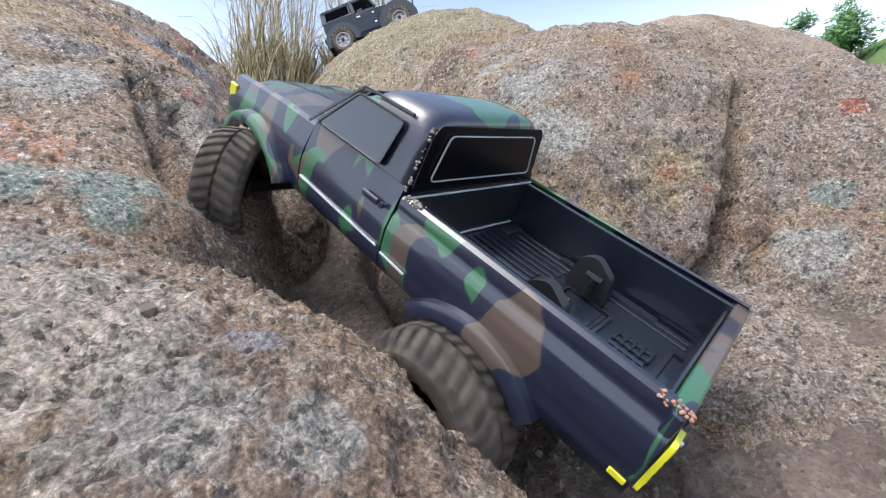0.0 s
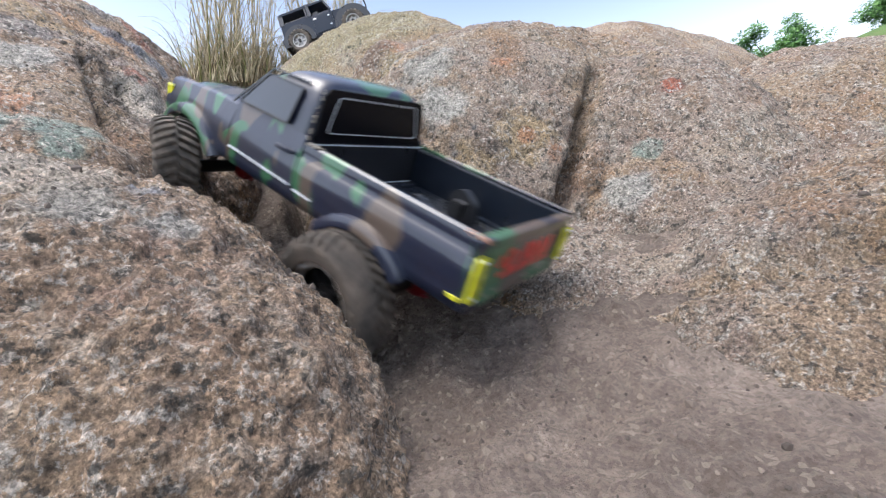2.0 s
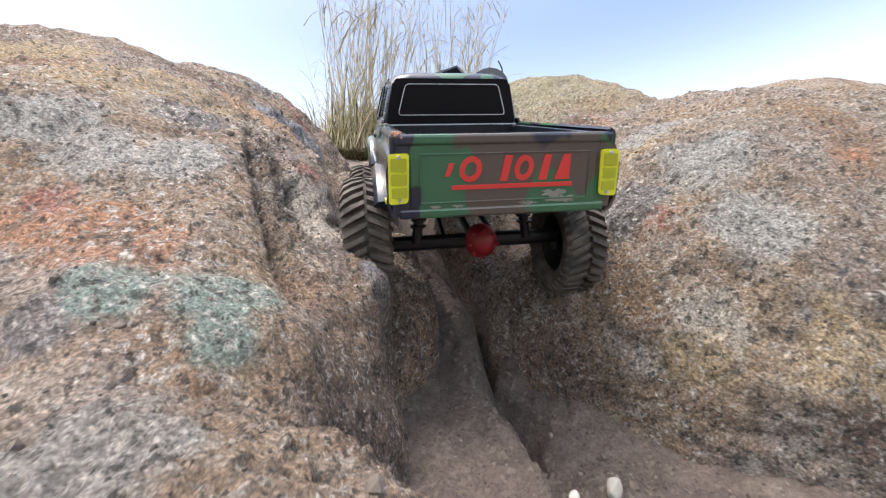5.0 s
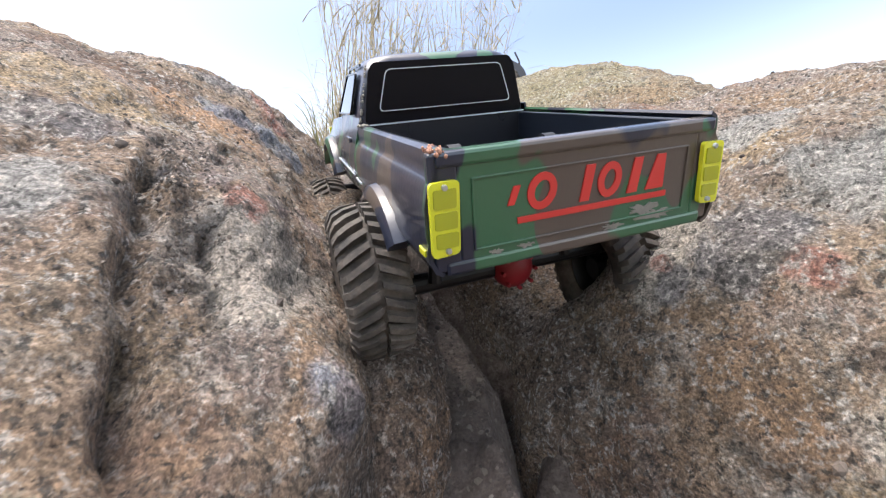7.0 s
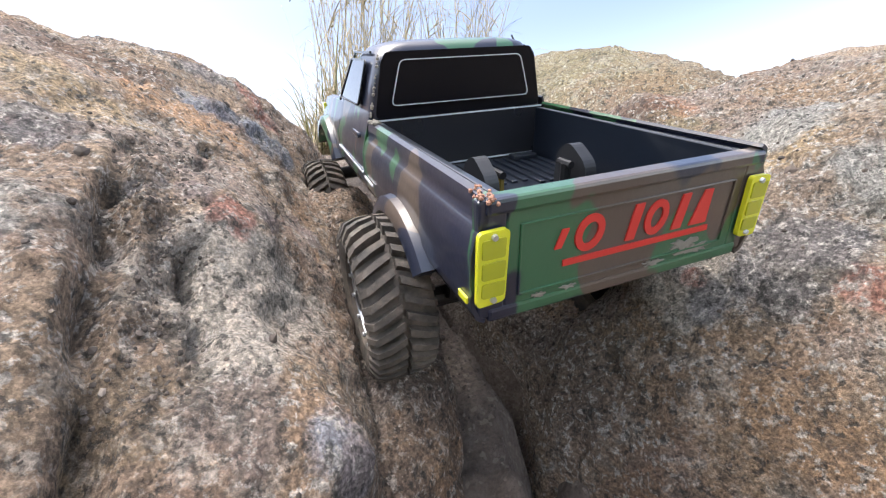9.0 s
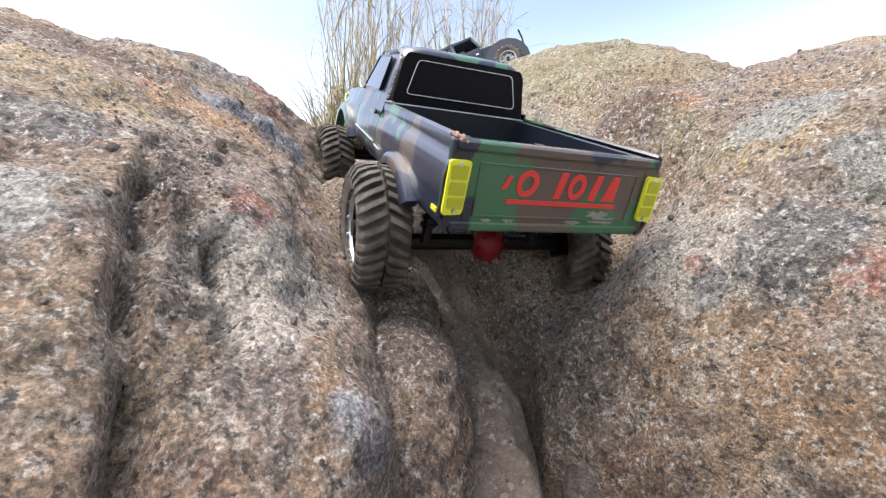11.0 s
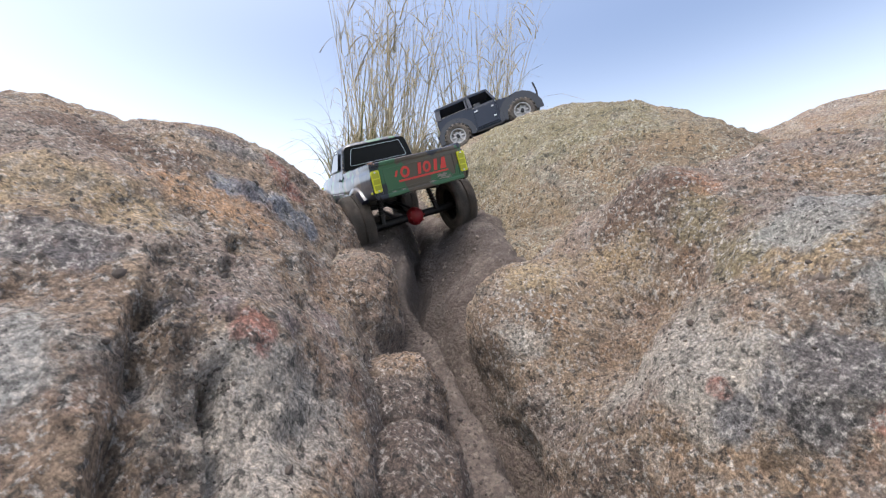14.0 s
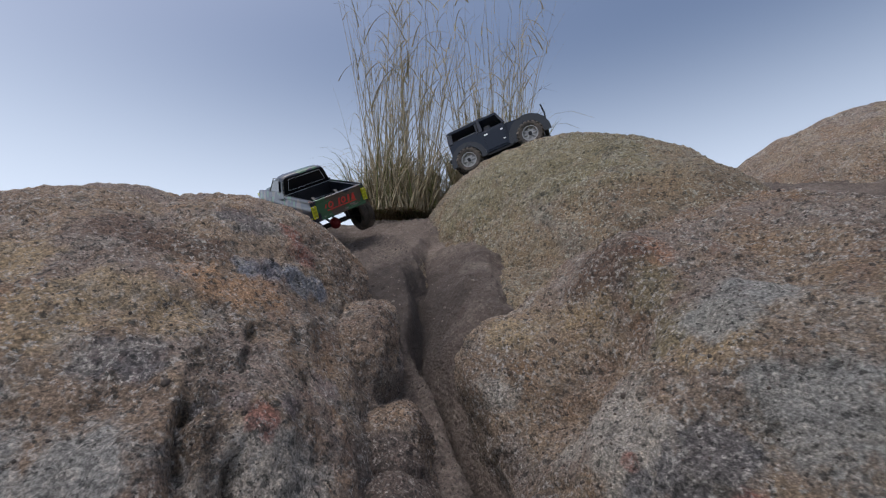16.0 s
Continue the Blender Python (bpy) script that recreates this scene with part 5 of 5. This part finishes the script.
def gravel():
    """Loose grit on the soil and in the hollows."""
    rng = random.Random(77)
    bm = bmesh.new()
    bmesh.ops.create_icosphere(bm, subdivisions=1, radius=1.0)
    shape = [v.co.copy() for v in bm.verts]
    tri = [[v.index for v in f.verts] for f in bm.faces]
    bm.free()
    verts, faces = [], []
    graph = bpy.context.evaluated_depsgraph_get()
    for k in range(8000):
        if k % 2:
            y = rng.uniform(0.6, 1.9)
            x = float(np.interp(y, (0.6, 0.95, 1.22, 1.5, 1.9), (0.25, 0.12, -0.09, -0.22, -0.5))) + rng.gauss(0, 0.07)
        else:
            x, y = rng.uniform(-0.45, 0.8), rng.uniform(0.45, 1.5)
        hit, p, nrm, _, ob, _ = scene.ray_cast(graph, (x, y, 1.6), (0, 0, -1))
        if not hit or ob.name.split(".")[0] not in ("ground", "boulder") or nrm.z < 0.55:
            continue
        r = rng.uniform(0.0007, 0.0023) * (2.4 if rng.random() < 0.05 else 1)
        q = Euler((rng.uniform(0, 6), rng.uniform(0, 6), rng.uniform(0, 6))).to_matrix()
        b = len(verts)
        verts += [tuple(p + q @ Vector((c.x * r * rng.uniform(0.7, 1.2), c.y * r * rng.uniform(0.6, 1.1), c.z * r * 0.7))) for c in shape]
        faces += [[b + i for i in f] for f in tri]
    # broken chips lodged in the sunken strip of the crevices
    strip = [Vector(v) for v in ((-0.262, 1.005, 0.41), (-0.235, 0.973, 0.385), (-0.206, 0.944, 0.345), (-0.176, 0.914, 0.307), (-0.145, 0.88, 0.255))]
    for k in range(520):
        i = rng.randrange(4)
        spot = strip[i].lerp(strip[i + 1], rng.random()) + Vector((rng.gauss(0, 0.012), rng.gauss(0, 0.012), rng.gauss(0, 0.008)))
        back = Vector((0.12, -0.12, 0.08))
        hit, p, nrm, _, ob, _ = scene.ray_cast(graph, spot + back, -back)
        if not hit or not ob.name.startswith("boulder"):
            continue
        r = rng.uniform(0.0006, 0.0019) * (1.8 if rng.random() < 0.06 else 1)
        q = Euler((rng.uniform(0, 6), rng.uniform(0, 6), rng.uniform(0, 6))).to_matrix()
        b = len(verts)
        verts += [tuple(p + q @ Vector((c.x * r * rng.uniform(0.7, 1.2), c.y * r * rng.uniform(0.6, 1.1), c.z * r * 0.7))) for c in shape]
        faces += [[b + i for i in f] for f in tri]
    n = Nodes("grit", 0.9)
    isl = n.node("NewGeometry", "Random Per Island")
    ob = link_mesh("gravel", verts, faces, n.done(n.ramp(isl, (0.0, (0.05, 0.04, 0.034)), (0.85, (0.15, 0.12, 0.098)), (1.0, (0.28, 0.24, 0.20)))), smooth=False)
    tagged(ob, "loose brown and pale grit scattered over rock and soil", "gravel", kind="stuff")


gravel()


# ---- what moves ----
TRUCK = [
    (0, 0.3004, 0.7182, 0.0680, 35.1, -6.9, 48.1),
    (0.5, 0.3075, 0.7226, 0.0755, 30.0, -7.0, 48.7),
    (1, 0.3856, 0.6450, 0.0371, 34.0, -10.9, 48.0),
    (1.5, 0.4320, 0.6006, 0.0075, 35.9, -12.3, 46.5),
    (2, 0.3364, 0.7088, 0.0671, 30.0, -6.5, 51.8),
    (2.1, 0.2783, 0.7466, 0.1013, 28.3, 0.3, 50.0),
    (2.3, 0.2159, 0.7634, 0.2122, 30.5, 6.3, 42.6),
    (2.5, 0.1325, 0.7770, 0.1972, 35.4, 0.4, 24.1),
    (3, 0.0771, 0.8193, 0.2633, 27.7, -5.4, 17.5),
    (3.5, 0.0521, 0.8630, 0.3262, 23.4, -5.9, 20.5),
    (4, 0.0398, 0.8708, 0.3323, 22.4, -4.8, 19.2),
    (4.5, 0.0391, 0.8687, 0.3313, 22.8, -4.4, 18.8),
    (4.7, 0.0393, 0.8675, 0.3305, 23.7, -3.9, 18.8),
    (6.8, 0.0545, 0.9286, 0.3591, 24.3, -10.7, 27.5),
    (7, 0.0531, 0.9372, 0.3578, 25.3, -11.7, 27.9),
    (7.5, 0.0556, 0.9494, 0.3560, 26.7, -11.6, 28.4),
    (8, 0.0551, 0.9490, 0.3551, 26.9, -11.6, 28.4),
    (8.5, 0.0577, 0.9550, 0.3549, 27.8, -11.1, 29.1),
    (9, 0.0605, 0.9594, 0.3501, 29.2, -11.3, 29.1),
    (9.5, 0.0602, 0.9601, 0.3496, 29.2, -11.3, 29.1),
    (9.7, 0.0606, 0.9598, 0.3501, 29.0, -11.2, 29.3),
    (12, -0.0047, 1.1115, 0.4346, 28.8, 7.8, 36.0),
    (12.5, -0.0368, 1.1253, 0.4608, 28.2, 3.5, 31.0),
    (13, -0.1236, 1.1896, 0.4898, 30.7, -6.2, 21.1),
    (13.5, -0.1821, 1.3316, 0.5976, 11.8, -12.7, 24.0),
    (14, -0.2070, 1.4252, 0.6349, 13.0, -19.5, 35.3),
    (14.5, -0.2459, 1.5182, 0.6636, 15.5, -20.0, 43.7),
    (14.9, -0.2780, 1.6051, 0.6491, 23.7, -18.6, 52.7),
    (15.5, -0.4705, 1.6956, 0.7254, 23.0, -20.2, 52.7),
    (16, -0.5907, 1.7501, 0.7874, 19.2, -26.6, 50.8),
]


# how far each wheel hangs below its place, by the suspension
SAG = [(0, 0, 0, 0, 0, 0, 0, 0), (0, 0, 0, 0, 0.022, 0.022, -0.010, 0), (0, 0, 0.01, 0.028, 0.040, 0.040, 0, 0), (0, 0, 0, 0, 0, 0, 0, 0)]


def motions():
    poses = [(t, pose(*row)) for t, *row in TRUCK]
    walk(truck, poses)
    # the wheels turn with the way gone, and spin where they lose their grip
    ends, gone = [t for t, _ in poses], [0.0]
    for (_, a), (_, b) in zip(poses, poses[1:]):
        gone.append(gone[-1] + (b.translation - a.translation).dot((a.to_3x3() @ Vector((0, 1, 0))).normalized()) / WHEEL_R)
    slips = [(0.0, 0.14), (0.65, 1.08), (11.3, 11.9), (12.38, 12.6), (12.95, 14.2)]
    keys = []
    for k in range(321):
        t = k * 0.05
        slip = sum(min(max(t - s, 0), e - s) for s, e in slips)
        keys.append((t, float(np.interp(t, ends, gone)) + 19.0 * slip))
    for ob, place in zip(truck_wheels, WHEEL_PLACES):
        front = place[1] > 0.2
        steer = [float(np.interp(t, (0, 0.2, 0.5, 0.8, 1.0, 1.3, 1.9, 2.5, 4.7, 6.8, 9.7, 12, 16), (-45, -40, -26, -10, -2, -12, -22, -6, -4, 2, 2, 4, 0))) if front else 0.0 for t, _ in keys]
        sag = SAG[truck_wheels.index(ob)]
        drop = [float(np.interp(t, (0, 2, 3, 4.3, 6.6, 9.9, 12, 16), sag)) for t, _ in keys]
        walk(ob, [(t, pose(place[0], place[1], place[2] - z, 0, 0, s) @ pose(0, 0, 0, -math.degrees(a))) for (t, a), s, z in zip(keys, steer, drop)])


motions()
